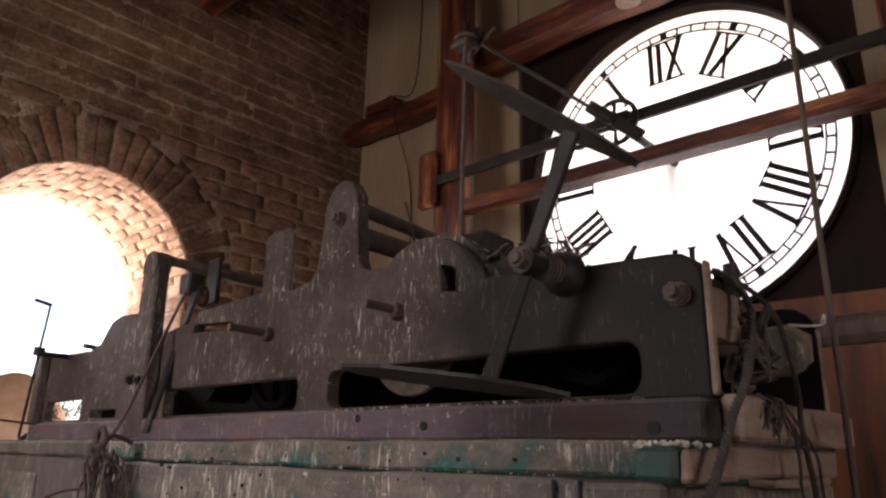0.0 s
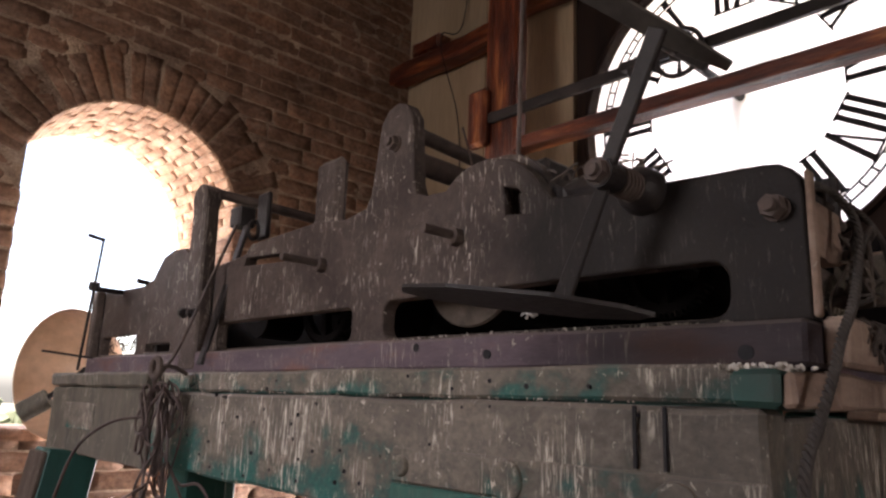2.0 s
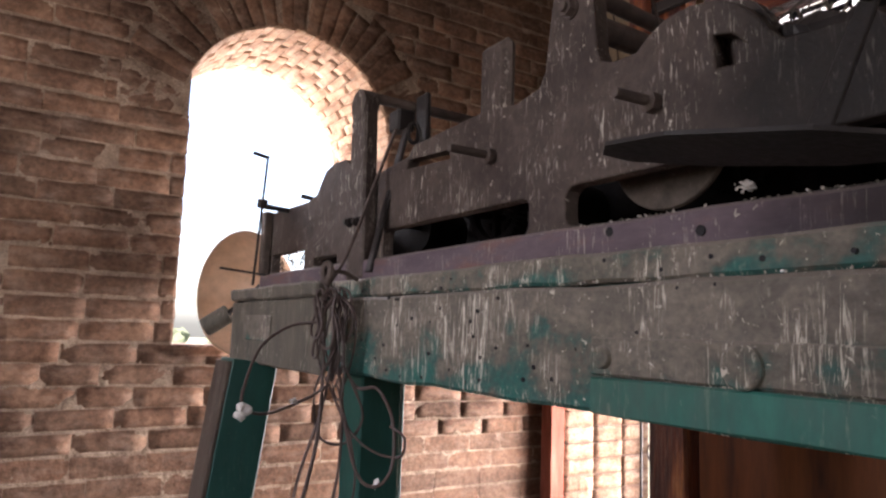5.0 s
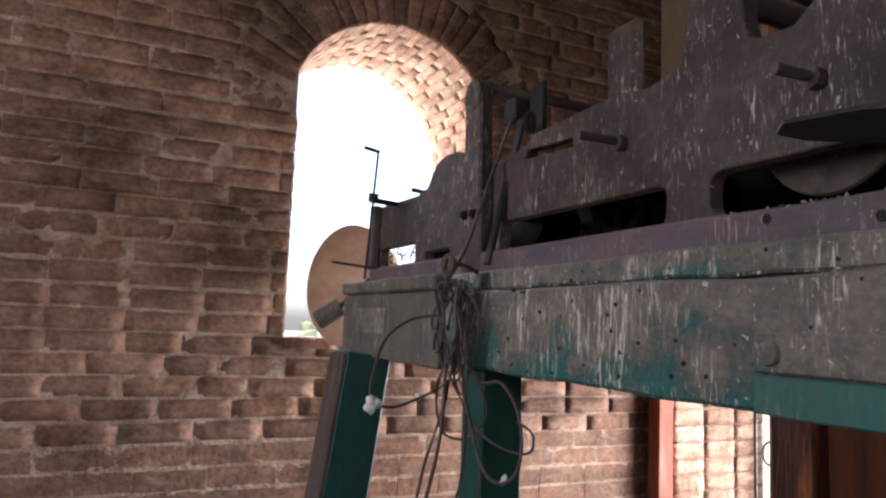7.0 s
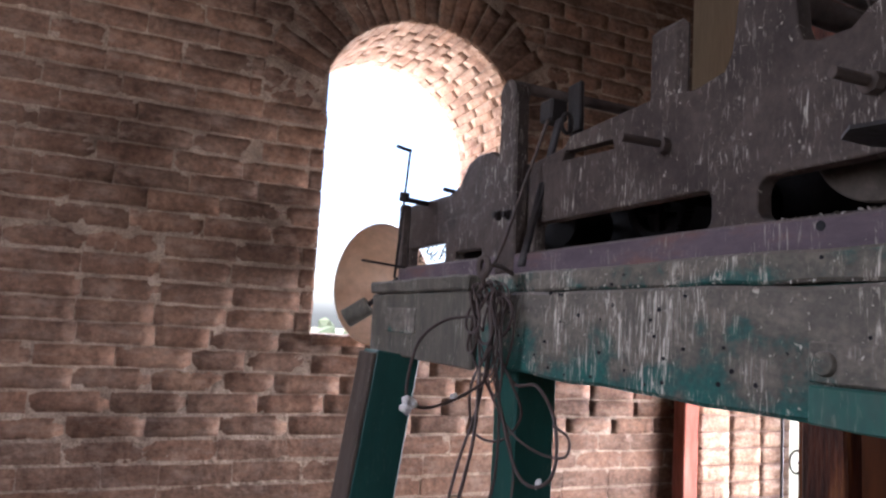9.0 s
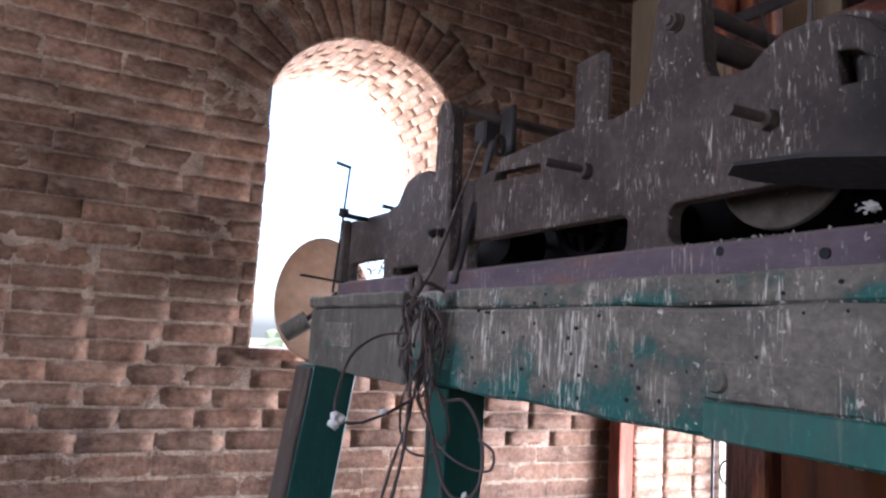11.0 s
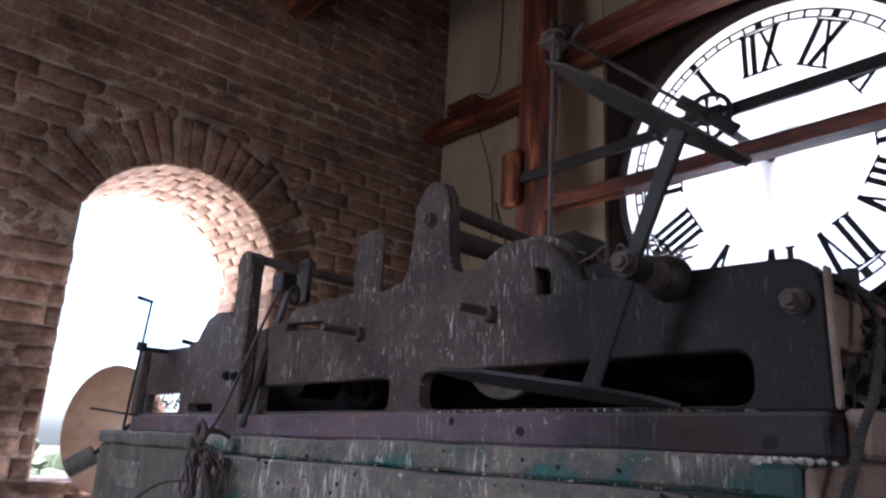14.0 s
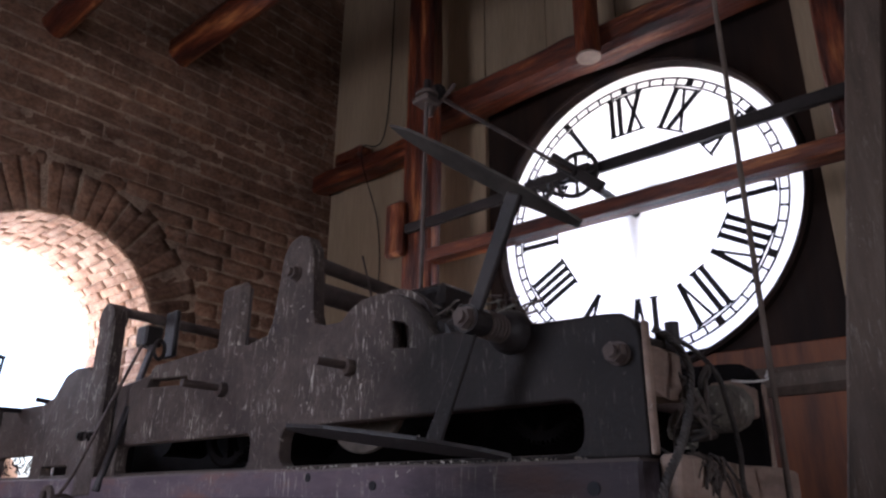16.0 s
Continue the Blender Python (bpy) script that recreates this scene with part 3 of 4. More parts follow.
left_beam = tagged(link_mesh("timber_beam", box((2.46, 2.345, 2.925), (2.56, YB + 0.1, 3.015), 0.014, 7, 0.005, 11), M_TIMBER), "dark reddish timber beam built into the brick wall", "beam")
wedge = tagged(link_mesh("timber_block", box((2.47, 2.70, 3.016), (2.55, 2.88, 3.085), 0.01, 3, 0.004, 12), M_TIMBER), "rough timber block lying on the beam", "block")
hanger = thing("hanging_post", "round hanging timber post with a pale sawn end", "post", (2.4, 1.42, 2.93))
part("shaft", rod((2.36, 1.435, 2.938), (2.36, 1.435, CEIL), 0.043, n=16), M_TIMBER_POST, hanger, smooth=True)
part("sawn_end", rod((2.36, 1.435, 2.93), (2.36, 1.435, 2.9375), 0.042, n=16), M_PALEWOOD, hanger, "pale sawn end")
keep_world(hanger)
for x, z, r, tilt in ((1.70, 3.31, 0.06, 0.0), (1.21, 3.165, 0.05, 0.0), (0.45, 3.3, 0.06, 0.0), (-0.3, 3.3, 0.06, 0.0)):
    bm = rod((x, YB + 0.1, z), (x - tilt * 3, -1.19, z + tilt), r, r * 0.9, 12)
    bmesh.ops.subdivide_edges(bm, edges=[e for e in bm.edges if e.calc_length() > 1], cuts=12)
    rough(bm, 0.006, int(x * 10))
    tagged(link_mesh("roof_log", bm, M_TIMBER, True), "rough round roof log set into the brick wall", "log", "roof logs")
leaning = tagged(link_mesh("leaning_post", bar((2.18, 1.03, 0.0), (2.18, 0.328, CEIL - 0.02), 0.078, 0.06, (1, 0, 0), 0.005), M_OLDPOST), "grey-brown leaning timber post with white splashes", "post")
corner_post = tagged(link_mesh("corner_post", box((2.52, 2.95, 0.0), (2.598, 3.015, 1.45), 0.005), M_REDPAINT), "red painted post in the room's corner", "post")

# ---- wrought iron grille in the low window
grille = thing("window_grille", "black wrought iron scroll grille in the low window", "grille", (3.0, 2.6, OPEN_Z0))
for y in (2.3, 2.45, 2.6, 2.75, 2.9):
    part("bar", rod((3.0, y, OPEN_Z0), (3.0, y, OPEN_Z1), 0.006, n=8), M_IRON_DARK, grille)
for y in (2.375, 2.525, 2.675, 2.825):
    for z, s in ((0.62, 1), (0.9, -1), (1.18, 1)):
        pts = [(2.995, y + s * 0.05 * math.cos(a) * (1 - a / 9), z + 0.07 * math.sin(a) * (1 - a / 9)) for a in [k * 0.6 for k in range(13)]]
        part("scroll", tube(pts, 0.0045, 6, 3), M_IRON_DARK, grille)
keep_world(grille)

# ================================================================ clock movement
# side frame outline in y, z
FRAME = [(0.79, 1.528), (0.79, 1.646), (0.7925, 1.662), (0.8, 1.674), (0.811, 1.6815), (0.828, 1.684), (0.92, 1.687), (1.085, 1.697), (1.097, 1.71), (1.113, 1.732), (1.132, 1.752),
         (1.155, 1.766), (1.197, 1.775), (1.232, 1.771), (1.258, 1.759), (1.277, 1.744), (1.318, 1.745), (1.338, 1.752), (1.346, 1.772), (1.357, 1.884), (1.372, 1.907),
         (1.395, 1.916), (1.418, 1.908), (1.434, 1.887), (1.451, 1.772), (1.463, 1.75), (1.518, 1.74), (1.60, 1.75), (1.72, 1.745), (1.83, 1.74), (1.85, 1.722),
         (1.96, 1.712), (2.08, 1.722), (2.10, 1.752), (2.14, 1.772), (2.20, 1.776), (2.25, 1.764), (2.275, 1.74), (2.30, 1.715), (2.353, 1.704), (2.64, 1.709), (2.64, 1.528)]
SLOTS = [rrect(0.866, 1.534, 1.404, 1.592, 0.02), rrect(1.482, 1.534, 1.94, 1.588, 0.014), rrect(2.36, 1.536, 2.6, 1.585, 0.008),
         rrect(2.16, 1.536, 2.30, 1.556, 0.006), [(1.70, 1.69), (1.705, 1.706), (1.845, 1.714), (1.853, 1.698)],
         [(1.166, 1.728), (1.161, 1.688), (1.119, 1.684), (1.121, 1.702), (1.143, 1.722)]]
movement = thing("clock_movement", "heavy dark iron tower clock movement streaked with white droppings", "clock movement", (1.38, 1.7, 1.527))
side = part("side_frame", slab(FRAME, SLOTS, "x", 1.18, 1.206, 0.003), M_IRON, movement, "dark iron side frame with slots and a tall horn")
part("nut", bolt((1.18, 0.816, 1.636), 0.007, 0.026), M_RUST, side)
part("nut", bolt((1.18, 1.395, 1.845), 0.0075, 0.02), M_RUST, side)
for y, z in ((2.005, 1.60), (2.045, 1.603)):
    part("nut", bolt((1.147, y - 0.02, z + 0.007), 0.006, 0.014), M_IRON_DARK, side)
part("short_post", box((1.185, 1.551, 1.735), (1.212, 1.63, 1.868), 0.012), M_IRON, side)
horn = part("upright_bar", bar((1.163, 2.0, 1.49), (1.163, 2.012, 1.862), 0.08, 0.03, (1, 0, 0), 0.004, taper=0.84), M_IRON, side)
part("rounded_head", rod((1.1465, 2.012, 1.86), (1.1795, 2.012, 1.86), 0.0335, n=24), M_IRON, horn)
FRAME2 = [(y, z) for y, z in FRAME if not 1.33 < y < 1.47]
part("far_side_frame", slab(FRAME2, [], "x", 1.555, 1.58, 0.003), M_IRON_SHADED, movement)
part("boss", rod((1.2065, 1.19, 1.70), (1.225, 1.19, 1.70), 0.085, n=32), M_IRON, side)
for y, z, l in ((1.575, 1.67, 0.078), (1.249, 1.672, 0.06)):
    peg = part("peg", rod((1.18, y, z), (1.18 - l, y + 0.006, z + 0.001), 0.0066, n=12), M_RUST, side)
    part("collar", rod((1.18, y, z - 0.002), (1.167, y, z - 0.002), 0.0135, n=8), M_RUST, peg)
# cross rods
for p, q, r in (((1.19, 1.385, 1.872), (1.556, 1.40, 1.86), 0.012), ((1.2, 1.37, 1.815), (1.556, 1.37, 1.81), 0.018), ((1.163, 2.0, 1.878), (1.556, 1.93, 1.85), 0.011),
                ((1.2, 1.60, 1.72), (1.556, 1.60, 1.72), 0.012), ((1.207, 0.86, 1.61), (1.556, 0.86, 1.61), 0.012), ((1.19, 2.2, 1.72), (1.556, 2.2, 1.72), 0.03)):
    part("cross_rod", rod(p, q, r, n=16), M_RUST, movement, smooth=True)
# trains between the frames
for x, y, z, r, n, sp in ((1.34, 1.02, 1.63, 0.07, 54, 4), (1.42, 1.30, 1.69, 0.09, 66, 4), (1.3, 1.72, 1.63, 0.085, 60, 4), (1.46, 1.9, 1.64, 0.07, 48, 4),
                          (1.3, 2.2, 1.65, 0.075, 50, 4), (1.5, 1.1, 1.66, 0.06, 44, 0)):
    wh = part("train_wheel", gear((x, y, z), r, 0.006, n, 0.014, spokes=sp), M_IRON_SHADED, movement)
    part("arbor", rod((1.207, y, z), (1.554, y, z), 0.009, n=10), M_IRON_SHADED, wh)
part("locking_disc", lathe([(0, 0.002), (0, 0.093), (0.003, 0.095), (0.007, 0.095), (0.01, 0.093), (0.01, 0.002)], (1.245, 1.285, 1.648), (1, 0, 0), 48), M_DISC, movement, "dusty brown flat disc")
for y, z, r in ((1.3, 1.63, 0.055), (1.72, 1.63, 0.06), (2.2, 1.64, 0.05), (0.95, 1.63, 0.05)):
    part("barrel", rod((1.42, y, z), (1.53, y, z), r, n=24), M_IRON_SHADED, movement, smooth=True)
gearbox = part("gear_case", box((1.46, 1.31, 1.835), (1.555, 1.45, 1.885), 0.008, 2, 0.002, 5), M_IRON_DARK, movement)
part("foot", box((1.49, 1.34, 1.68), (1.53, 1.40, 1.8345), 0.004), M_IRON_DARK, gearbox)
# end pieces
part("end_block", box((1.207, 0.792, 1.594), (1.29, 0.84, 1.65), 0.004, 2, 0.002, 3), M_PALEWOOD, movement, "pale worn end block")
part("end_block", box((1.47, 0.792, 1.6), (1.554, 0.83, 1.645), 0.004, 2, 0.002, 5), M_PALEWOOD, movement)
part("end_roller", lathe([(0, 0.002), (0.003, 0.014), (0.01, 0.024), (0.024, 0.031), (0.06, 0.032), (0.075, 0.03)], (1.452, 0.768, 1.605), (0, 1, 0), 28), M_GREYWOOD, movement, smooth=True)
part("stud", rod((1.253, 0.80, 1.651), (1.253, 0.80, 1.672), 0.006), M_IRON_DARK, movement)
part("stud", rod((1.29, 0.80, 1.64), (1.29, 0.80, 1.69), 0.0085), M_IRON_DARK, movement)
part("top_plate", box((1.2065, 0.795, 1.6505), (1.3, 0.84, 1.66), 0.002), M_IRON_DARK, movement)
part("edge_strip", box((1.179, 0.784, 1.53), (1.192, 0.7895, 1.67), 0.002), M_PALEWOOD, movement)
part("edge_strip", box((1.562, 0.784, 1.51), (1.574, 0.7895, 1.65), 0.002), M_PALEWOOD, movement)
# hammer linkage at the upright bar
link = part("linkage", box((1.20, 1.93, 1.80), (1.24, 1.975, 1.845), 0.004), M_IRON_DARK, movement)
part("chain_link", tube([(1.225 + 0.012 * math.cos(a), 1.91, 1.79 + 0.02 * math.sin(a)) for a in [k * 0.7 for k in range(10)]], 0.004, 6, 3), M_IRON_DARK, link)
part("hanger", bar((1.26, 1.935, 1.885), (1.26, 1.93, 1.78), 0.045, 0.012, (1, 0, 0), 0.003), M_IRON_DARK, link)
part("lever", bar((1.215, 1.92, 1.80), (1.145, 1.925, 1.50), 0.022, 0.008, (1, 0, 0), 0.002), M_IRON_DARK, link)
part("pull_wire", tube([(1.2, 1.94, 1.80), (1.142, 1.92, 1.66), (1.085, 1.895, 1.53), (1.04, 1.862, 1.472)], 0.0035), M_RUST, link)
# hammer rods at the far end
crank = part("hammer_rod", rod((1.08, 2.44, 1.49), (1.082, 2.39, 1.81), 0.0035, n=8), M_IRON_DARK, movement)
part("cross_arm", rod((1.045, 2.39, 1.815), (1.085, 2.39, 1.808), 0.005, n=8), M_IRON_DARK, crank)
part("collar", rod((1.081, 2.41, 1.685), (1.081, 2.405, 1.705), 0.013, n=10), M_IRON_DARK, crank)
part("bracket", bar((1.08, 2.42, 1.69), (1.18, 2.5, 1.7), 0.02, 0.012, (0, 0, 1), 0.002), M_IRON_DARK, crank)
part("spring", bar((1.02, 2.53, 1.535), (1.14, 2.53, 1.525), 0.016, 0.005, (0, 0, 1), 0.001), M_IRON_DARK, crank)
# added plate that blocks the daylight showing through the middle slot
part("end_frame", box((1.33, 2.60, 1.5285), (1.554, 2.62, 1.68), 0.003), M_IRON_DARK, movement)
part("end_upright", box((1.155, 2.605, 1.528), (1.179, 2.64, 1.71), 0.004), M_IRON, movement)
part("stop_pin", rod((1.19, 2.335, 1.709), (1.155, 2.335, 1.712), 0.006, n=10), M_IRON_DARK, movement)
fibres = random.Random(52)
for i in range(14):
    y, z = fibres.uniform(2.37, 2.55), fibres.uniform(1.565, 1.586)
    pts = [(1.193, y, z)]
    for k in range(3):
        pts.append((1.193 + fibres.uniform(-0.006, 0.006), pts[-1][1] + fibres.uniform(-0.018, 0.018), pts[-1][2] - fibres.uniform(0.004, 0.014)))
    part("hanging_fibre", tube(pts, fibres.uniform(0.0008, 0.002), 5, 4), M_RAG, movement)
part("pale_block", box((1.45, 2.05, 1.5285), (1.48, 2.13, 1.553), 0.003), M_PALEWOOD, movement, "pale wooden block between the frames")
keep_world(movement)

# ---- air brake fly with two vanes
fly = thing("air_brake_fly", "dark iron fly with two pointed vanes on an arm", "fly", (1.10, 0.957, 1.682))
top, low = Vector((1.088, 0.884, 1.815)), Vector((1.10, 1.013, 1.546))
mid = Vector((1.1, 0.957, 1.678))
part("arm", bar(mid, top, 0.019, 0.008, (1, 0, 0), 0.002, taper=1.15), M_IRON_DARK, fly)
part("arm", bar(mid + Vector((0.006, 0, 0)), low, 0.016, 0.005, (1, 0, 0), 0.0015, taper=1.5), M_IRON, fly, "dusty lower arm")


def vane(c, d, n, length, width, blunt=False):
    """A thin long plate, pointed at both ends: middle c, along d, n its normal."""
    d, n = Vector(d).normalized(), Vector(n).normalized()
    s = d.cross(n).normalized()
    bm = bmesh.new()
    shape = [(-0.5, 0.0), (-0.42, 0.28), (-0.2, 0.5), (0.2, 0.5), (0.44, 0.3), (0.5, 0.05), (0.44, -0.25), (0.2, -0.5), (-0.2, -0.5), (-0.42, -0.25)]
    if blunt:
        shape[4:7] = [(0.36, 0.42), (0.465, 0.36), (0.475, -0.1)]
    loops = [[bm.verts.new(c + d * (u * length) + s * (v * width) + n * t) for u, v in shape] for t in (-0.002, 0.002)]
    bm.faces.new(loops[0])
    bm.faces.new(loops[1][::-1])
    for i in range(len(shape)):
        j = (i + 1) % len(shape)
        bm.faces.new((loops[0][i], loops[0][j], loops[1][j], loops[1][i]))
    return bm


part("vane", vane(Vector((1.078, 0.912, 1.838)), (0.203, -0.113, -0.084), (0.33, 0.0, 0.95), 0.262, 0.027, True), M_DUSTY, fly)
part("vane", vane(Vector((1.04, 1.025, 1.545)), (-0.066, 0.267, 0.037), (0.15, -0.12, 1.0), 0.285, 0.085), M_IRON_DARK, fly)
part("hub", rod((1.09, 0.957, 1.68), (1.118, 0.957, 1.68), 0.0165, n=18), M_IRON_DARK, fly)
part("hub_nut", bolt((1.092, 0.957, 1.68), 0.0075, 0.018), M_RUST, fly)
part("drum", rod((1.118, 0.957, 1.68), (1.181, 0.957, 1.68), 0.0135, n=20), M_IRON_DARK, fly, smooth=True)
part("bearing", lathe([(0, 0.002), (0.002, 0.018), (0.008, 0.024), (0.018, 0.027), (0.03, 0.028)], (1.152, 0.957, 1.68), (1, 0, 0), 24), M_IRON_DARK, fly, "round bearing housing", True)
part("coil_spring", tube([(1.12 + 0.0008 * k, 0.957 + 0.0155 * math.cos(k * 0.7), 1.68 + 0.0155 * math.sin(k * 0.7)) for k in range(70)], 0.0023, 6, 2), M_RUST, fly)
keep_world(fly)

# ---- leading-off rods to the dial
leading = thing("drive_rod", "thin upright iron rod beside the red timber post", "rod", (1.55, 1.45, 1.886))
part("upright", rod((1.55, 1.452, 1.80), (1.55, 1.443, 2.41), 0.005, n=10), M_RUST, leading)
part("bracket", bar((1.57, 1.455, 2.345), (1.57, 1.45, 2.425), 0.03, 0.008, (1, 0, 0), 0.002), M_RUST, leading)
part("bracket_arm", box((1.53, 1.425, 2.372), (1.575, 1.475, 2.386), 0.003), M_RUST, leading)
part("bevel_wheel", lathe([(0, 0.004), (0, 0.026), (0.006, 0.027), (0.014, 0.018), (0.016, 0.004)], (1.55, 1.4435, 2.388), (0, 0, 1), 20), M_RUST, leading)
part("collar", rod((1.55, 1.443, 2.404), (1.55, 1.443, 2.432), 0.009, n=12), M_IRON_DARK, leading)
part("toothed_wheel", gear((1.585, 1.445, 2.41), 0.028, 0.005, 16, 0.015), M_IRON_DARK, leading)
part("long_rod", rod((1.59, 1.445, 2.41), (2.22, 1.448, 2.45), 0.0055, n=10), M_RUST, leading)
part("stay", rod((1.57, 1.46, 2.35), (1.6, 1.40, 2.43), 0.005, n=8), M_RUST, leading)
keep_world(leading)

# ---- bed and stand
def bed_beam(a, b, seed, mat=M_PURPLE):
    return box(a, b, 0.004, 14, 0.0016, seed)


bed = thing("clock_bed", "purple-brown painted timber bed under the movement", "bed frame", (1.36, 1.7, 1.485))
part("front_beam", bed_beam((1.15, 0.787, 1.4845), (1.24, 2.60, 1.5275), 3), M_PURPLE, bed)
part("back_beam", bed_beam((1.5, 0.787, 1.4845), (1.592, 2.60, 1.5275), 4), M_PURPLE, bed)
part("end_beam", box((1.187, 0.765, 1.486), (1.595, 0.7865, 1.53), 0.004, 5, 0.002, 6), M_PALEWOOD, bed, "pale bare end timber")
part("far_end_beam", box((1.2405, 2.53, 1.4845), (1.4995, 2.60, 1.527), 0.004), M_PURPLE, bed)
for y, z in ((1.16, 1.503), (1.29, 1.515), (0.84, 1.497)):
    part("bolt_hole", rod((1.1485, y, z), (1.155, y, z), 0.006 if y > 0.9 else 0.0075, n=12), M_BLACK, bed)
keep_world(bed)

stand = thing("wooden_stand", "weathered green painted wooden stand, peeling and streaked white", "stand", (1.3, 1.7, 0))
part("top_rail", box((1.106, 0.829, 1.449), (1.2, 2.595, 1.484), 0.004, 24, 0.002, 1), M_GREEN_RAIL, stand)
board = part("front_board", box((1.088, 0.80, 1.306), (1.13, 2.59, 1.4455), 0.005, 26, 0.0026, 2), M_GREEN, stand)
block = part("corner_block", box((1.078, 0.787, 1.4465), (1.2, 0.826, 1.4785), 0.005, 3, 0.002, 4), M_GREEN_BLOCK, stand, "dull green end block")
part("end_grain", box((1.084, 0.776, 1.4475), (1.1995, 0.7865, 1.476), 0.003, 3, 0.002, 7), M_PALEWOOD, block)
strip = part("lower_strip", box((1.080, 0.888, 1.307), (1.0875, 1.25, 1.346), 0.002, 6, 0.0008, 5), M_GREEN_CLEAN, stand, "brighter green strip")
part("strap", box((1.0815, 0.80, 1.348), (1.0875, 1.252, 1.388), 0.002, 6, 0.0008, 6), M_GREEN, stand)
for y, z, r in ((1.232, 1.367, 0.0125), (1.066, 1.366, 0.021), (0.878, 1.358, 0.025)):
    part("round_bolt", lathe([(0.0, r), (0.004, r * 0.97), (0.006, r * 0.85), (0.0065, 0.001)], (1.082, y, z), (-1, 0, 0), 24), M_GREEN, stand, smooth=True)
for y in (0.888, 0.918):
    part("batten", box((1.0845, y - 0.001, 1.39), (1.0878, y + 0.002, 1.4455), 0), M_BLACK, board)
rnd = random.Random(21)
for i in range(60):
    y, z = rnd.uniform(0.85, 1.9), rnd.uniform(1.315, 1.475)
    part("nail_hole", rod((1.0868 if z < 1.446 else 1.1048, y, z), (1.09 if z < 1.446 else 1.108, y, z), rnd.uniform(0.0018, 0.0032), n=8), M_BLACK, board)
part("backing", box((1.125, 0.81, 1.40), (1.15, 2.55, 1.475), 0.002), M_GREEN_DARK, stand)
cap = part("end_cap", box((1.07, 2.0, 1.452), (1.105, 2.6, 1.483), 0.005, 8, 0.003, 8), M_GREYWOOD, stand, "bare grey end of the top rail")
part("end_plate", box((1.076, 1.98, 1.298), (1.0875, 2.59, 1.4495), 0.003, 8, 0.002, 9), M_GREYWOOD, stand, "bare grey board at the end")
part("inset", box((1.073, 2.27, 1.355), (1.0762, 2.47, 1.415), 0.002), M_GREEN, stand, "greenish inset patch")
splayed = part("splayed_leg", bar((1.072, 2.4, 1.305), (0.9, 2.4, 0.0), 0.112, 0.1, (0, 1, 0), 0.004), M_GREEN_DARK, stand, "dark green splayed leg")
part("bare_side", bar((1.012, 2.403, 1.305), (0.84, 2.403, 0.0), 0.012, 0.104, (0, 1, 0), 0.003), M_OLDPOST, splayed, "bare brown side of the leg")
part("leg", box((1.115, 1.87, 0.0), (1.2, 1.95, 1.305), 0.004), M_GREEN_DARK, stand)
part("leg", box((1.14, 0.86, 0.0), (1.23, 0.95, 1.305), 0.004), M_GREEN_DARK, stand)
part("leg", box((1.52, 2.54, 0.0), (1.59, 2.61, 1.4485), 0.004), M_GREEN_DARK, stand)
part("leg", box((1.52, 0.86, 0.0), (1.59, 0.95, 1.4485), 0.004), M_GREEN_DARK, stand)
part("back_rail", box((1.5, 0.846, 1.449), (1.592, 2.595, 1.484), 0.004), M_GREEN, stand)
part("end_rail", box((1.2005, 0.79, 1.449), (1.592, 0.8455, 1.4835), 0.004, 4, 0.002, 12), M_PALEWOOD, stand, "bare split end rail")
part("end_board", box((1.1305, 0.80, 1.306), (1.592, 0.83, 1.44), 0.004, 4, 0.002, 13), M_GREEN, stand)
part("broken_lath", box((1.28, 0.77, 1.4405), (1.48, 0.80, 1.449), 0.002, 3, 0.002, 14), M_PALEWOOD, stand)
keep_world(stand)

# ---- bell in the window
BA = Vector((-0.9, -0.43, 0.02)).normalized()
BC = Vector((1.155, 2.805, 1.49))
bell = thing("bell", "tan bronze clock bell in the arched window", "bell", BC)
part("shell", lathe([(0.0, 0.182), (0.004, 0.186), (-0.004, 0.187), (-0.03, 0.176), (-0.07, 0.155), (-0.11, 0.12), (-0.135, 0.07), (-0.142, 0.0015), (-0.134, 0.0015), (-0.127, 0.07), (-0.102, 0.115), (-0.065, 0.149), (-0.028, 0.17), (0.0, 0.18)],
                       BC, BA, 56), M_BRONZE, bell, smooth=True)
part("stem", rod(BC - BA * 0.14, BC - BA * 0.14 + Vector((0, 0.17, 0.02)), 0.012), M_IRON_DARK, bell)
keep_world(bell)
hammer = thing("bell_hammer", "grey iron hammer head at the bell's lip", "hammer", (1.06, 2.61, 1.41))
part("head", rod((1.02, 2.635, 1.38), (1.072, 2.605, 1.42), 0.026, n=20), M_GREYWOOD, hammer, smooth=True)
part("shaft", rod((1.06, 2.605, 1.41), (1.16, 2.63, 1.5), 0.007), M_IRON_DARK, hammer)
keep_world(hammer)

# ---- ropes, cables and rags
rope = tagged(link_mesh("rope", strands([(1.235, 0.80, 1.672), (1.245, 0.782, 1.658), (1.247, 0.768, 1.63), (1.236, 0.764, 1.6), (1.218, 0.762, 1.572), (1.178, 0.757, 1.537), (1.14, 0.756, 1.508), (1.112, 0.755, 1.479), (1.088, 0.755, 1.455), (1.066, 0.755, 1.434), (1.02, 0.752, 1.39), (0.99, 0.75, 1.25), (0.985, 0.75, 0.8)], 0.0043, 300.0), M_ROPE), "thick laid grey rope hanging over the bed's end", "rope")
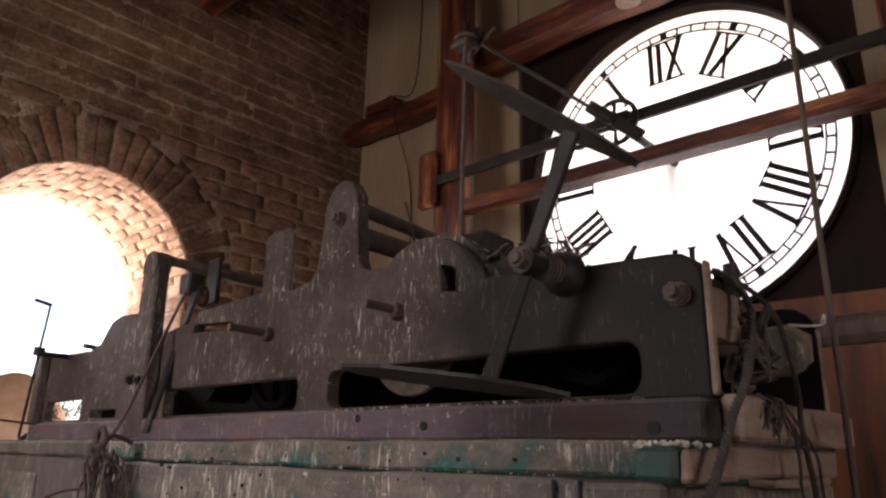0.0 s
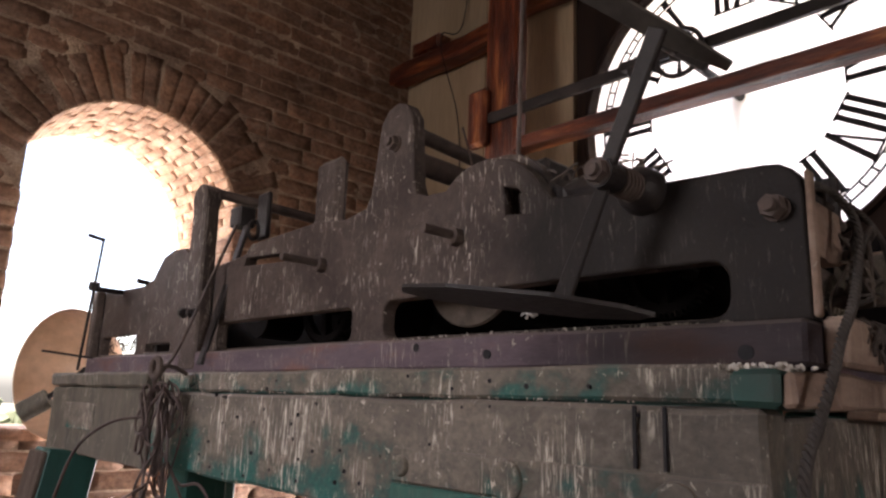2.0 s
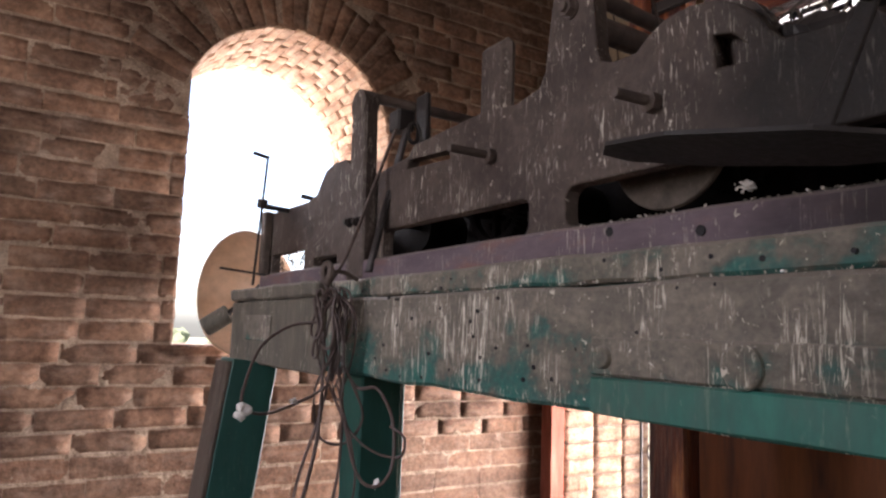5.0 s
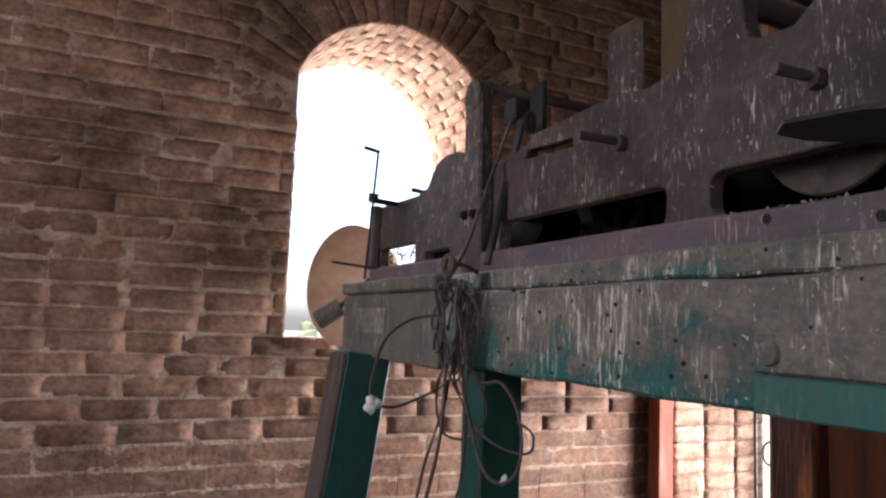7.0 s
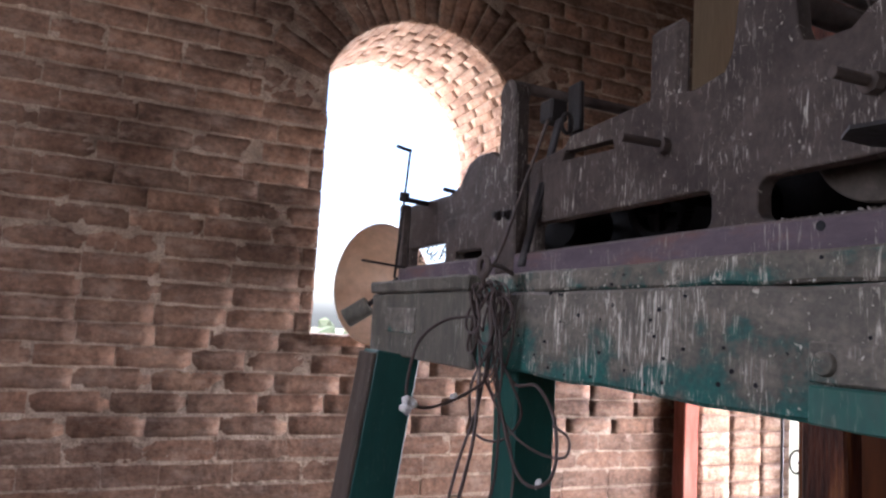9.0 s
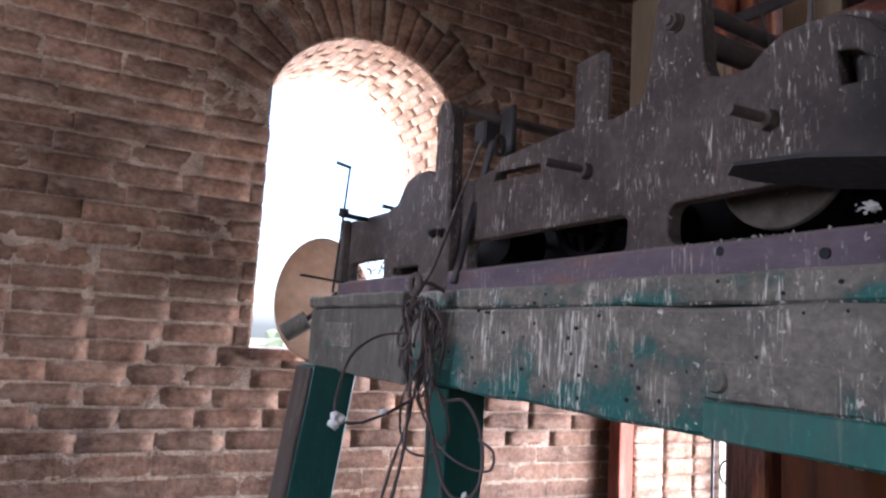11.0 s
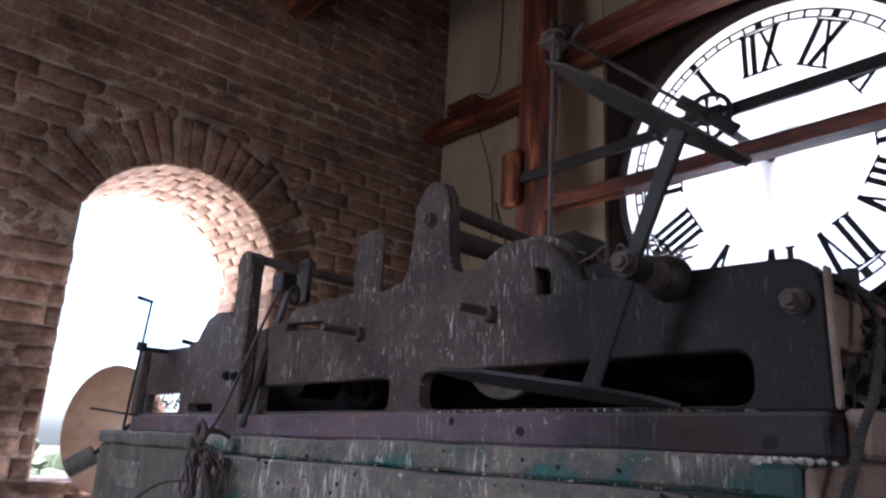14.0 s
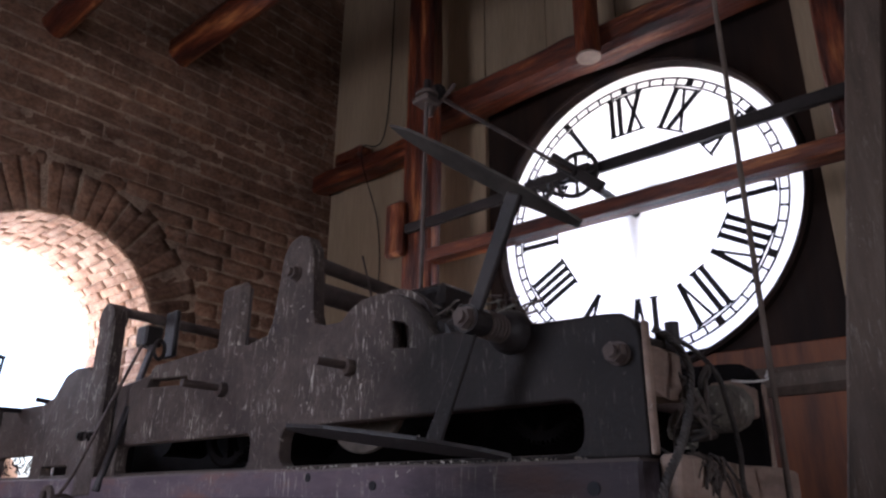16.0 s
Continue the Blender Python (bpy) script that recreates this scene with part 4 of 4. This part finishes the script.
rope2 = tagged(link_mesh("rope", strands([(1.285, 0.80, 1.675), (1.31, 0.778, 1.652), (1.335, 0.768, 1.628), (1.342, 0.765, 1.607), (1.353, 0.763, 1.576), (1.352, 0.759, 1.54), (1.342, 0.757, 1.511), (1.348, 0.756, 1.475), (1.356, 0.755, 1.445), (1.354, 0.754, 1.41), (1.35, 0.752, 1.2)], 0.0032, 420.0), M_ROPE), "thinner dark rope hanging beside the thick one", "rope")
cable = tagged(link_mesh("hanging_cable", tube([(1.40, 0.727, CEIL), (1.40, 0.729, 2.6), (1.40, 0.727, 2.0), (1.402, 0.726, 1.6), (1.40, 0.722, 1.0), (1.42, 0.71, 0.1)], 0.0037, 8, 10), M_OLDPOST), "long grey cable hanging from the ceiling", "cable")
rnd = random.Random(9)
tangle = thing("rag_tangle", "tangle of dirty cords and rags at the bed's end", "rags", (1.36, 0.78, 1.6))
for i in range(7):
    bm = bmesh.new()
    bmesh.ops.create_icosphere(bm, subdivisions=2, radius=1.0)
    rough(bm, 0.22, 40 + i)
    c = Vector((rnd.uniform(1.285, 1.35), rnd.uniform(0.79, 0.82), rnd.uniform(1.55, 1.655)))
    m = Matrix.Translation(c) @ Euler((rnd.uniform(0, 3), rnd.uniform(0, 3), 0)).to_matrix().to_4x4() @ Matrix.Diagonal((rnd.uniform(0.006, 0.012), rnd.uniform(0.006, 0.01), rnd.uniform(0.012, 0.026), 1))
    bm.transform(m)
    part("wadded_rag", bm, (M_RAG, M_GREYWOOD, M_RAG)[i % 3], tangle)
for i in range(14):
    p = [(rnd.uniform(1.262, 1.335), rnd.uniform(0.772, 0.80), rnd.uniform(1.57, 1.635))]
    for k in range(4):
        q = p[-1]
        p.append((min(1.345, max(1.25, q[0] + rnd.uniform(-0.025, 0.025))), min(0.83, max(0.77, q[1] + rnd.uniform(-0.02, 0.02))), max(1.534, q[2] + rnd.uniform(-0.03, 0.012))))
    part("cord", tube(p, rnd.uniform(0.0012, 0.0032), 6, 6), (M_RAG, M_ROPE)[i % 2], tangle)
for i in range(18):
    x = rnd.gauss(1.27, 0.018)
    p = [(x, 0.772, rnd.uniform(1.53, 1.537))]
    for k in range(3):
        q = p[-1]
        p.append((q[0] + rnd.uniform(-0.01, 0.012), 0.762 - rnd.random() * 0.004, q[2] - rnd.uniform(0.004, 0.017)))
    part("frayed_end", tube(p, rnd.uniform(0.0008, 0.002), 5, 4), M_RAG, tangle)
for pts in ([(1.29, 0.766, 1.534), (1.312, 0.758, 1.503), (1.322, 0.757, 1.468), (1.317, 0.757, 1.439), (1.323, 0.756, 1.40), (1.33, 0.755, 1.2)],
            [(1.31, 0.766, 1.534), (1.341, 0.757, 1.502), (1.385, 0.757, 1.475), (1.393, 0.757, 1.432), (1.39, 0.756, 1.3)]):
    part("cord", tube(pts, 0.0018, 6, 8), M_ROPE, tangle)
keep_world(tangle)
straw = thing("straw", "dry twigs and dirt lying on the movement", "debris", (1.24, 1.08, 1.70))
for i in range(80):
    a, b = rnd.uniform(0.99, 1.13), rnd.uniform(0.0, 6.28)
    l = rnd.uniform(0.02, 0.06)
    c = Vector((rnd.uniform(1.21, 1.30), a, 1.708 + rnd.uniform(-0.005, 0.042)))
    d = Vector((0.5 * math.cos(b), math.sin(b), rnd.uniform(-0.3, 0.45))) * l
    part("twig", tube([c - d * 0.5, c + Vector((0, 0, rnd.uniform(-0.006, 0.008))), c + d * 0.5], rnd.uniform(0.0008, 0.0022), 5, 3), (M_RUST, M_RAG, M_GREYWOOD)[i % 3], straw)
part("dirt", box((1.207, 1.0, 1.65), (1.31, 1.14, 1.716), 0.012, 6, 0.008, 3), M_IRON_DARK, straw)
keep_world(straw)
# fluff, crumbs and dirt lying on the bed
CRUMB = []
for k in range(5):
    bm = bmesh.new()
    bmesh.ops.create_icosphere(bm, subdivisions=1, radius=1.0)
    rough(bm, 0.28, 60 + k)
    me = bpy.data.meshes.new("crumb")
    bm.to_mesh(me)
    bm.free()
    CRUMB.append(me)


def litter(name, label, spots, mat):
    """Many small lumps as one heap."""
    vs, fs = [], []
    for x, y, z, r, k in spots:
        n = len(vs)
        m = Matrix.Translation((x, y, z)) @ Euler((k, 2.1 * k, 0.7 * k)).to_matrix().to_4x4() @ Matrix.Diagonal((r, r * 1.5, r * 0.7, 1))
        me = CRUMB[k % 5]
        vs.extend((m @ v.co)[:] for v in me.vertices)
        fs.extend(tuple(n + i for i in f.vertices) for f in me.polygons)
    me = bpy.data.meshes.new(name)
    me.from_pydata(vs, [], fs)
    me.materials.append(mat)
    return tagged(new(name, me), label, "litter", kind="stuff")


rnd = random.Random(15)
litter("bed_litter", "crumbs and droppings lying along the bed beam", [(1.152 + rnd.random() * 0.024, rnd.uniform(0.85, 2.3) if rnd.random() < 0.5 else rnd.uniform(0.9, 1.4), 1.5282, rnd.uniform(0.0005, 0.0021), i) for i in range(240)], M_GREYWOOD)
litter("white_litter", "whitish droppings lying on the stand's ledges", [(1.09 + rnd.random() * 0.014, rnd.choice((1.0, 1.12, 1.3, 1.55, 1.7)) + rnd.gauss(0, 0.05), 1.4492, rnd.uniform(0.0005, 0.0018), i) for i in range(55)]
       + [(1.082 + abs(rnd.gauss(0, 0.03)), rnd.choice((0.79, 0.815, 0.822)) + rnd.gauss(0, 0.008), 1.4785 + rnd.uniform(0, 0.003), rnd.uniform(0.0008, 0.0034), i) for i in range(80)]
       + [(1.152 + rnd.random() * 0.024, rnd.uniform(1.0, 1.35), 1.529, rnd.uniform(0.0008, 0.0022), i) for i in range(40)], M_DROPPING)
litter("down_tuft", "white tuft of down inside the movement", [(1.25 + rnd.gauss(0, 0.004), 1.172 + rnd.gauss(0, 0.005), 1.566 + rnd.gauss(0, 0.0028), rnd.uniform(0.0014, 0.0034), i) for i in range(34)], M_WHITE)
pin = tagged(link_mesh("white_wire", tube([(1.42, 0.78, 1.635), (1.47, 0.77, 1.64), (1.52, 0.765, 1.65), (1.54, 0.768, 1.665), (1.535, 0.772, 1.655)], 0.0016, 6), M_WHITE), "scrap of white wire on the bed's end", "wire")

bundle = thing("cable_bundle", "tangled bundle of brown cables hanging from a hook", "cables", (1.03, 1.857, 1.48))
part("hook", tube([(1.09, 1.857, 1.478), (1.06, 1.857, 1.49), (1.035, 1.857, 1.485), (1.03, 1.857, 1.462), (1.045, 1.857, 1.452)], 0.004), M_RUST, bundle)
part("ring", tube([(1.03, 1.857 + 0.017 * math.cos(a), 1.486 + 0.017 * math.sin(a)) for a in [k * 0.7 for k in range(10)]], 0.006, 8, 3), M_RUST, bundle)
rnd = random.Random(31)
for i in range(14):
    w, h = rnd.uniform(0.012, 0.034), rnd.uniform(0.035, 0.085)
    cy, cz, x = 1.855 + rnd.uniform(-0.025, 0.025), 1.455 - h + rnd.uniform(-0.02, 0.01), 1.045 + rnd.uniform(-0.025, 0.02)
    ph = rnd.uniform(0, 6)
    part("coil", tube([(x + 0.012 * math.sin(a * 0.5 + ph), cy + w * math.cos(a) + 0.012 * math.sin(2 * a + ph), cz + h * math.sin(a)) for a in [1.57 + k * 0.7 for k in range(11)]], rnd.uniform(0.0018, 0.0032), 7, 4), M_WIRE, bundle)
LOOPS = [[(1.03, 1.86, 1.40), (0.98, 1.89, 1.39), (0.92, 1.86, 1.355), (0.875, 1.79, 1.30), (0.862, 1.753, 1.268), (0.9, 1.76, 1.255), (0.98, 1.80, 1.272), (1.03, 1.83, 1.29)],
         [(1.04, 1.84, 1.34), (1.03, 1.85, 1.25), (1.0, 1.86, 1.14), (0.99, 1.86, 1.06), (1.02, 1.83, 1.04), (1.05, 1.82, 1.12), (1.06, 1.83, 1.25), (1.05, 1.84, 1.33)],
         [(1.05, 1.83, 1.34), (1.07, 1.80, 1.29), (1.09, 1.76, 1.29), (1.10, 1.72, 1.24), (1.09, 1.70, 1.17), (1.07, 1.72, 1.14), (1.06, 1.77, 1.16), (1.05, 1.82, 1.27)],
         [(1.04, 1.86, 1.30), (1.06, 1.80, 1.22), (1.08, 1.74, 1.19), (1.1, 1.69, 1.19), (1.1, 1.68, 1.22), (1.09, 1.71, 1.235)],
         [(1.03, 1.85, 1.33), (1.02, 1.84, 1.2), (1.0, 1.85, 1.08), (0.985, 1.87, 0.95), (0.98, 1.88, 0.8)],
         [(1.05, 1.84, 1.3), (1.07, 1.79, 1.15), (1.05, 1.8, 1.05), (1.0, 1.84, 1.03)],
         [(1.04, 1.83, 1.35), (1.02, 1.86, 1.28), (1.04, 1.88, 1.2), (1.07, 1.84, 1.19), (1.08, 1.79, 1.24), (1.06, 1.80, 1.3)]]
for k, pts in enumerate(LOOPS):
    part("cable", tube(pts, (0.0026, 0.0026, 0.003, 0.0022, 0.0032, 0.0019, 0.0024)[k], 7, 8), M_WIRE, bundle)
for p in ((0.862, 1.753, 1.262), (0.955, 1.79, 1.267), (1.075, 1.722, 1.145), (0.99, 1.855, 1.035)):
    bm = bmesh.new()
    for j in range(5):
        o = Vector((rnd.uniform(-1, 1), rnd.uniform(-1, 1), rnd.uniform(-1.6, 1.2))) * (0.007 if p[0] < 0.9 else 0.004)
        bmesh.ops.create_icosphere(bm, subdivisions=1, radius=0.008 if p[0] < 0.9 else 0.005, matrix=Matrix.Translation(Vector(p) + o))
    rough(bm, 0.0012, 5)
    part("tape_end", bm, M_WHITE, bundle, "white taped cable end")
keep_world(bundle)
wall_wire = tagged(link_mesh("wall_wire", tube([(2.56, 2.60, CEIL), (2.56, 2.62, 3.2), (2.39, 2.60, 2.98), (2.555, 2.65, 2.7), (2.56, 2.63, 2.4), (2.56, 2.67, 2.1), (2.56, 2.64, 1.8)], 0.0025, 6), M_BLACK), "thin dark wire hanging on the cream boards", "wire")
bent_wire = tagged(link_mesh("bent_wire", tube([(1.3, 1.33, 1.77), (1.3, 1.34, 1.83), (1.295, 1.36, 1.90)], 0.002, 5), M_RUST), "thin bent wire standing up beside the horn", "wire")

# ================================================================ brickwork
def brick_data(name, length, height, depth, seed, mat, wear=1.0):
    """A worn brick, front face to -y, from x = 0 and z = 0."""
    r = random.Random(seed)
    j = lambda a: r.uniform(-a, a)
    nx, nz = 6, 4
    v, f = [], []
    for b in range(nz):
        for a in range(nx):
            u, w = a / (nx - 1), b / (nz - 1)
            edge = (a in (0, nx - 1)) + (b in (0, nz - 1))
            y = ((0.0, 0.0016, 0.0042)[edge] + j(0.0013)) * wear
            v.append((length * u + j(0.0022), y, height * w + j(0.0021)))
    for b in range(nz - 1):
        for a in range(nx - 1):
            k = b * nx + a
            f.append((k, k + 1, k + nx + 1, k + nx))
    rim = list(range(nx)) + [k * nx + nx - 1 for k in range(1, nz)] + [(nz - 1) * nx + a for a in range(nx - 2, -1, -1)] + [k * nx for k in range(nz - 2, 0, -1)]
    n0 = len(v)
    v += [(min(max(v[k][0], 0.0), length), depth, min(max(v[k][2], 0.0), height)) for k in rim]
    m = len(rim)
    f += [(rim[q], n0 + q, n0 + (q + 1) % m, rim[(q + 1) % m]) for q in range(m)]
    me = bpy.data.meshes.new(name)
    me.from_pydata(v, [], f)
    me.polygons.foreach_set("use_smooth", [True] * len(me.polygons))
    me.materials.append(mat)
    return me


LENGTHS = (0.205, 0.15, 0.1)
VARIANTS = {l: [brick_data("brick", l, COURSE - 0.0085, 0.06, 100 * k + int(l * 1000), M_BRICK, 0.42) for k in range(6)] for l in LENGTHS}
rnd = random.Random(77)
spots = []                                     # (x, z, length, variant)
z = 0.0
row = 0
while z + COURSE < CEIL + 0.02:
    zc = z + COURSE / 2
    holes = []
    if SILL <= zc < ARC_Z + 0.01:
        holes.append((WIN_L, WIN_R))
    dz = zc - ARC_Z
    if 0 <= dz < 0.57:
        half = math.sqrt(0.575 ** 2 - dz * dz)
        holes.append((ARC_X - max(half, 0), ARC_X + max(half, 0)))
    spans, start = [], -1.0
    for h0, h1 in holes:
        spans.append((start, h0))
        start = h1
    spans.append((start, XD + 0.03))
    for a, b in spans:
        x = a
        first = True
        while x < b - 0.03:
            l = LENGTHS[2] if first and row % 2 else (LENGTHS[1] if rnd.random() < 0.12 else LENGTHS[0])
            first = False
            l = min(l, b - x)
            spots.append((x, z + 0.004 + rnd.uniform(-0.0018, 0.0018) + 0.004 * math.sin(1.9 * x + 0.8 * row), l, rnd.randrange(6)))
            x += l + rnd.uniform(0.001, 0.005)
    z += COURSE
    row += 1
near = [s for s in spots if 0.1 < s[0] < 2.45 and 0.95 < s[1] < 2.62][:300]
chosen = set(near)
for x, z, l, k in near:
    base = min(LENGTHS, key=lambda q: abs(q - l))
    ob = new("brick", VARIANTS[base][k])
    ob.parent = wall_north
    ob.location = (x, YB + rnd.uniform(-0.0009, 0.0006), z)
    ob.scale = (l / base, 1, 1)
    ob.rotation_euler = (0, radians(rnd.uniform(-0.5, 0.5)), radians(rnd.uniform(-0.2, 0.2)))
verts, faces = [], []


def add_piece(me, m):
    n = len(verts)
    verts.extend((m @ v.co)[:] for v in me.vertices)
    faces.extend(tuple(n + i for i in p.vertices) for p in me.polygons)


def joined(name, parent, label):
    me = bpy.data.meshes.new(name)
    me.from_pydata(verts, [], faces)
    me.materials.append(M_BRICK_STUFF)
    ob = new(name, me)
    ob.parent = parent
    tagged(ob, label, kind="stuff")
    verts.clear(), faces.clear()
    return ob


for s in spots:
    if s not in chosen:
        x, z, l, k = s
        base = min(LENGTHS, key=lambda q: abs(q - l))
        add_piece(VARIANTS[base][k], Matrix.Translation((x, YB + rnd.uniform(-0.0009, 0.0006), z)) @ Matrix.Diagonal((l / base, 1, 1, 1)))
joined("brickwork", wall_north, "brown bricks of the wall's outer stretches")



# uneven mortar, in places smeared over the bricks' edges
def uneven(n, m, cell):
    """Smooth random heights on an n by m lattice, one random value every cell steps."""
    g = np.random.RandomState(n * 7 + cell).uniform(-1, 1, (n // cell + 2, m // cell + 2))
    u, w = np.arange(n) / cell, np.arange(m) / cell
    iu, iw = u.astype(int), w.astype(int)
    fu, fw = (u - iu)[:, None], (w - iw)[None, :]
    fu, fw = fu * fu * (3 - 2 * fu), fw * fw * (3 - 2 * fw)
    return (g[iu][:, iw] * (1 - fu) + g[iu + 1][:, iw] * fu) * (1 - fw) + (g[iu][:, iw + 1] * (1 - fu) + g[iu + 1][:, iw + 1] * fu) * fw


MX0, MZ0, MSTEP, MNX, MNZ = -0.05, 0.85, 0.009, 296, 330
relief = 0.0014 + 0.0003 * uneven(MNX, MNZ, 9) + 0.0005 * uneven(MNX, MNZ, 3) + 0.0003 * uneven(MNX, MNZ, 1)
mv = [(MX0 + MSTEP * i, YB + float(relief[i, k]), MZ0 + MSTEP * k) for i in range(MNX) for k in range(MNZ)]


def in_window(x, z):
    if z < SILL - 0.012 or x < WIN_L - 0.012:
        return False
    if z < ARC_Z:
        return x < WIN_R + 0.012
    return math.hypot(x - ARC_X, z - ARC_Z) < ARC_R + 0.012


mf = []
for i in range(MNX - 1):
    for k in range(MNZ - 1):
        x, z = MX0 + MSTEP * (i + 0.5), MZ0 + MSTEP * (k + 0.5)
        if not in_window(x, z):
            q = i * MNZ + k
            mf.append((q, q + MNZ, q + MNZ + 1, q + 1))
me = bpy.data.meshes.new("mortar")
me.from_pydata(mv, [], mf)
me.materials.append(M_MORTAR)
me.polygons.foreach_set("use_smooth", [True] * len(me.polygons))
ob = new("mortar", me)
ob.parent = wall_north
tagged(ob, "pale uneven mortar smeared between the bricks", kind="stuff")

# arch ring of bricks on edge
RING = [brick_data("arch_brick", 0.19, 0.043, 0.06, 900 + k, M_BRICK, 0.4) for k in range(5)]
for me in RING:
    for v in me.vertices:
        v.co.z = 0.0215 + (v.co.z - 0.0215) * (0.96 + 2.5 * v.co.x)
count = 27
for i in range(count):
    a = math.pi * (i + 0.5) / count
    wob = rnd.uniform(-0.03, 0.03)
    ob = new("arch_brick", RING[i % 5])
    ob.parent = wall_north
    r0 = ARC_R + 0.004
    ob.matrix_basis = (Matrix.Translation((ARC_X, YB + rnd.uniform(-0.002, 0.0012), ARC_Z)) @ Matrix.Rotation(-a + wob, 4, "Y")
                       @ Matrix.Translation((r0, 0, -0.0215)) @ Matrix.Diagonal((rnd.uniform(0.86, 1.06), 1, rnd.uniform(0.92, 1.06), 1)))
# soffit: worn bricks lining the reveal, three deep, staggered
SOFF = [brick_data("soffit_brick", 0.17, 0.0385, 0.03, 950 + k, M_REVEAL_LIT, 0.25) for k in range(7)]
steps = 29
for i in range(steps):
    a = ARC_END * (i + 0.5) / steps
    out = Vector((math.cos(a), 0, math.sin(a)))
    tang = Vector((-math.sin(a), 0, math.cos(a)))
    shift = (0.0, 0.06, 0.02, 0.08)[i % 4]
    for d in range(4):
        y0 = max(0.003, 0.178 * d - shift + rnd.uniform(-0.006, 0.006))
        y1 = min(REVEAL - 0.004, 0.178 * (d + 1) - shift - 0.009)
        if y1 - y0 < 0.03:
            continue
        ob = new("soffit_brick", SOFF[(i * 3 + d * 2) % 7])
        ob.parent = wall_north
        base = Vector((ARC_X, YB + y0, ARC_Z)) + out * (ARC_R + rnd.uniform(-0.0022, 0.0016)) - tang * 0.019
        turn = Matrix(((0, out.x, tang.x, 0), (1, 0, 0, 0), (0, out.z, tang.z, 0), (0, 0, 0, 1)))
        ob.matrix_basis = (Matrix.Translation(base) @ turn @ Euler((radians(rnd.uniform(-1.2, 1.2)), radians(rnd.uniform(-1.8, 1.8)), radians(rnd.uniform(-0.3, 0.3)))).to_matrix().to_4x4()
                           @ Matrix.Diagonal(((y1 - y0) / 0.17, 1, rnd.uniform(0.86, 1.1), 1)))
# jambs and sill
JAMB = [brick_data("jamb_brick", 0.166, COURSE - 0.0095, 0.03, 980 + k, M_BRICK) for k in range(5)]
z = SILL + 0.004
i = 0
while z < ARC_Z - 0.03:
    for d in range(3):
        for sx, x in ((1, WIN_R - 0.003), (-1, WIN_L + 0.003)):
            ob = new("jamb_brick", JAMB[(i * 2 + d) % 5])
            ob.parent = wall_north
            ob.matrix_basis = Matrix.Translation((x + rnd.uniform(-0.002, 0.002), YB + 0.004 + 0.174 * d, z)) @ Matrix(((0, sx, 0, 0), (1, 0, 0, 0), (0, 0, 1, 0), (0, 0, 0, 1)))
    z += COURSE
    i += 1
for i in range(4):
    for d in range(2):
        ob = new("sill_brick", VARIANTS[LENGTHS[0]][i])
        ob.parent = wall_north
        ob.matrix_basis = Matrix.Translation((WIN_L + 0.182 * i + 0.004, YB - 0.012 + 0.2 * d, SILL)) @ Matrix(((0.87, 0, 0, 0), (0, 0, 2.9, 0), (0, -0.5, 0, 0), (0, 0, 0, 1)))
# same paler brick here, daylight on the low window's side put into the colour
LIT_JAMB = [brick_data("jamb_brick", 0.168, COURSE - 0.006, 0.03, 1020 + k, M_REVEAL_LIT, 0.5) for k in range(5)]
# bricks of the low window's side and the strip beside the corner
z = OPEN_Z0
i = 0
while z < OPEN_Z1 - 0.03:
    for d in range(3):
        ob = new("jamb_brick", LIT_JAMB[(i * 2 + d) % 5])
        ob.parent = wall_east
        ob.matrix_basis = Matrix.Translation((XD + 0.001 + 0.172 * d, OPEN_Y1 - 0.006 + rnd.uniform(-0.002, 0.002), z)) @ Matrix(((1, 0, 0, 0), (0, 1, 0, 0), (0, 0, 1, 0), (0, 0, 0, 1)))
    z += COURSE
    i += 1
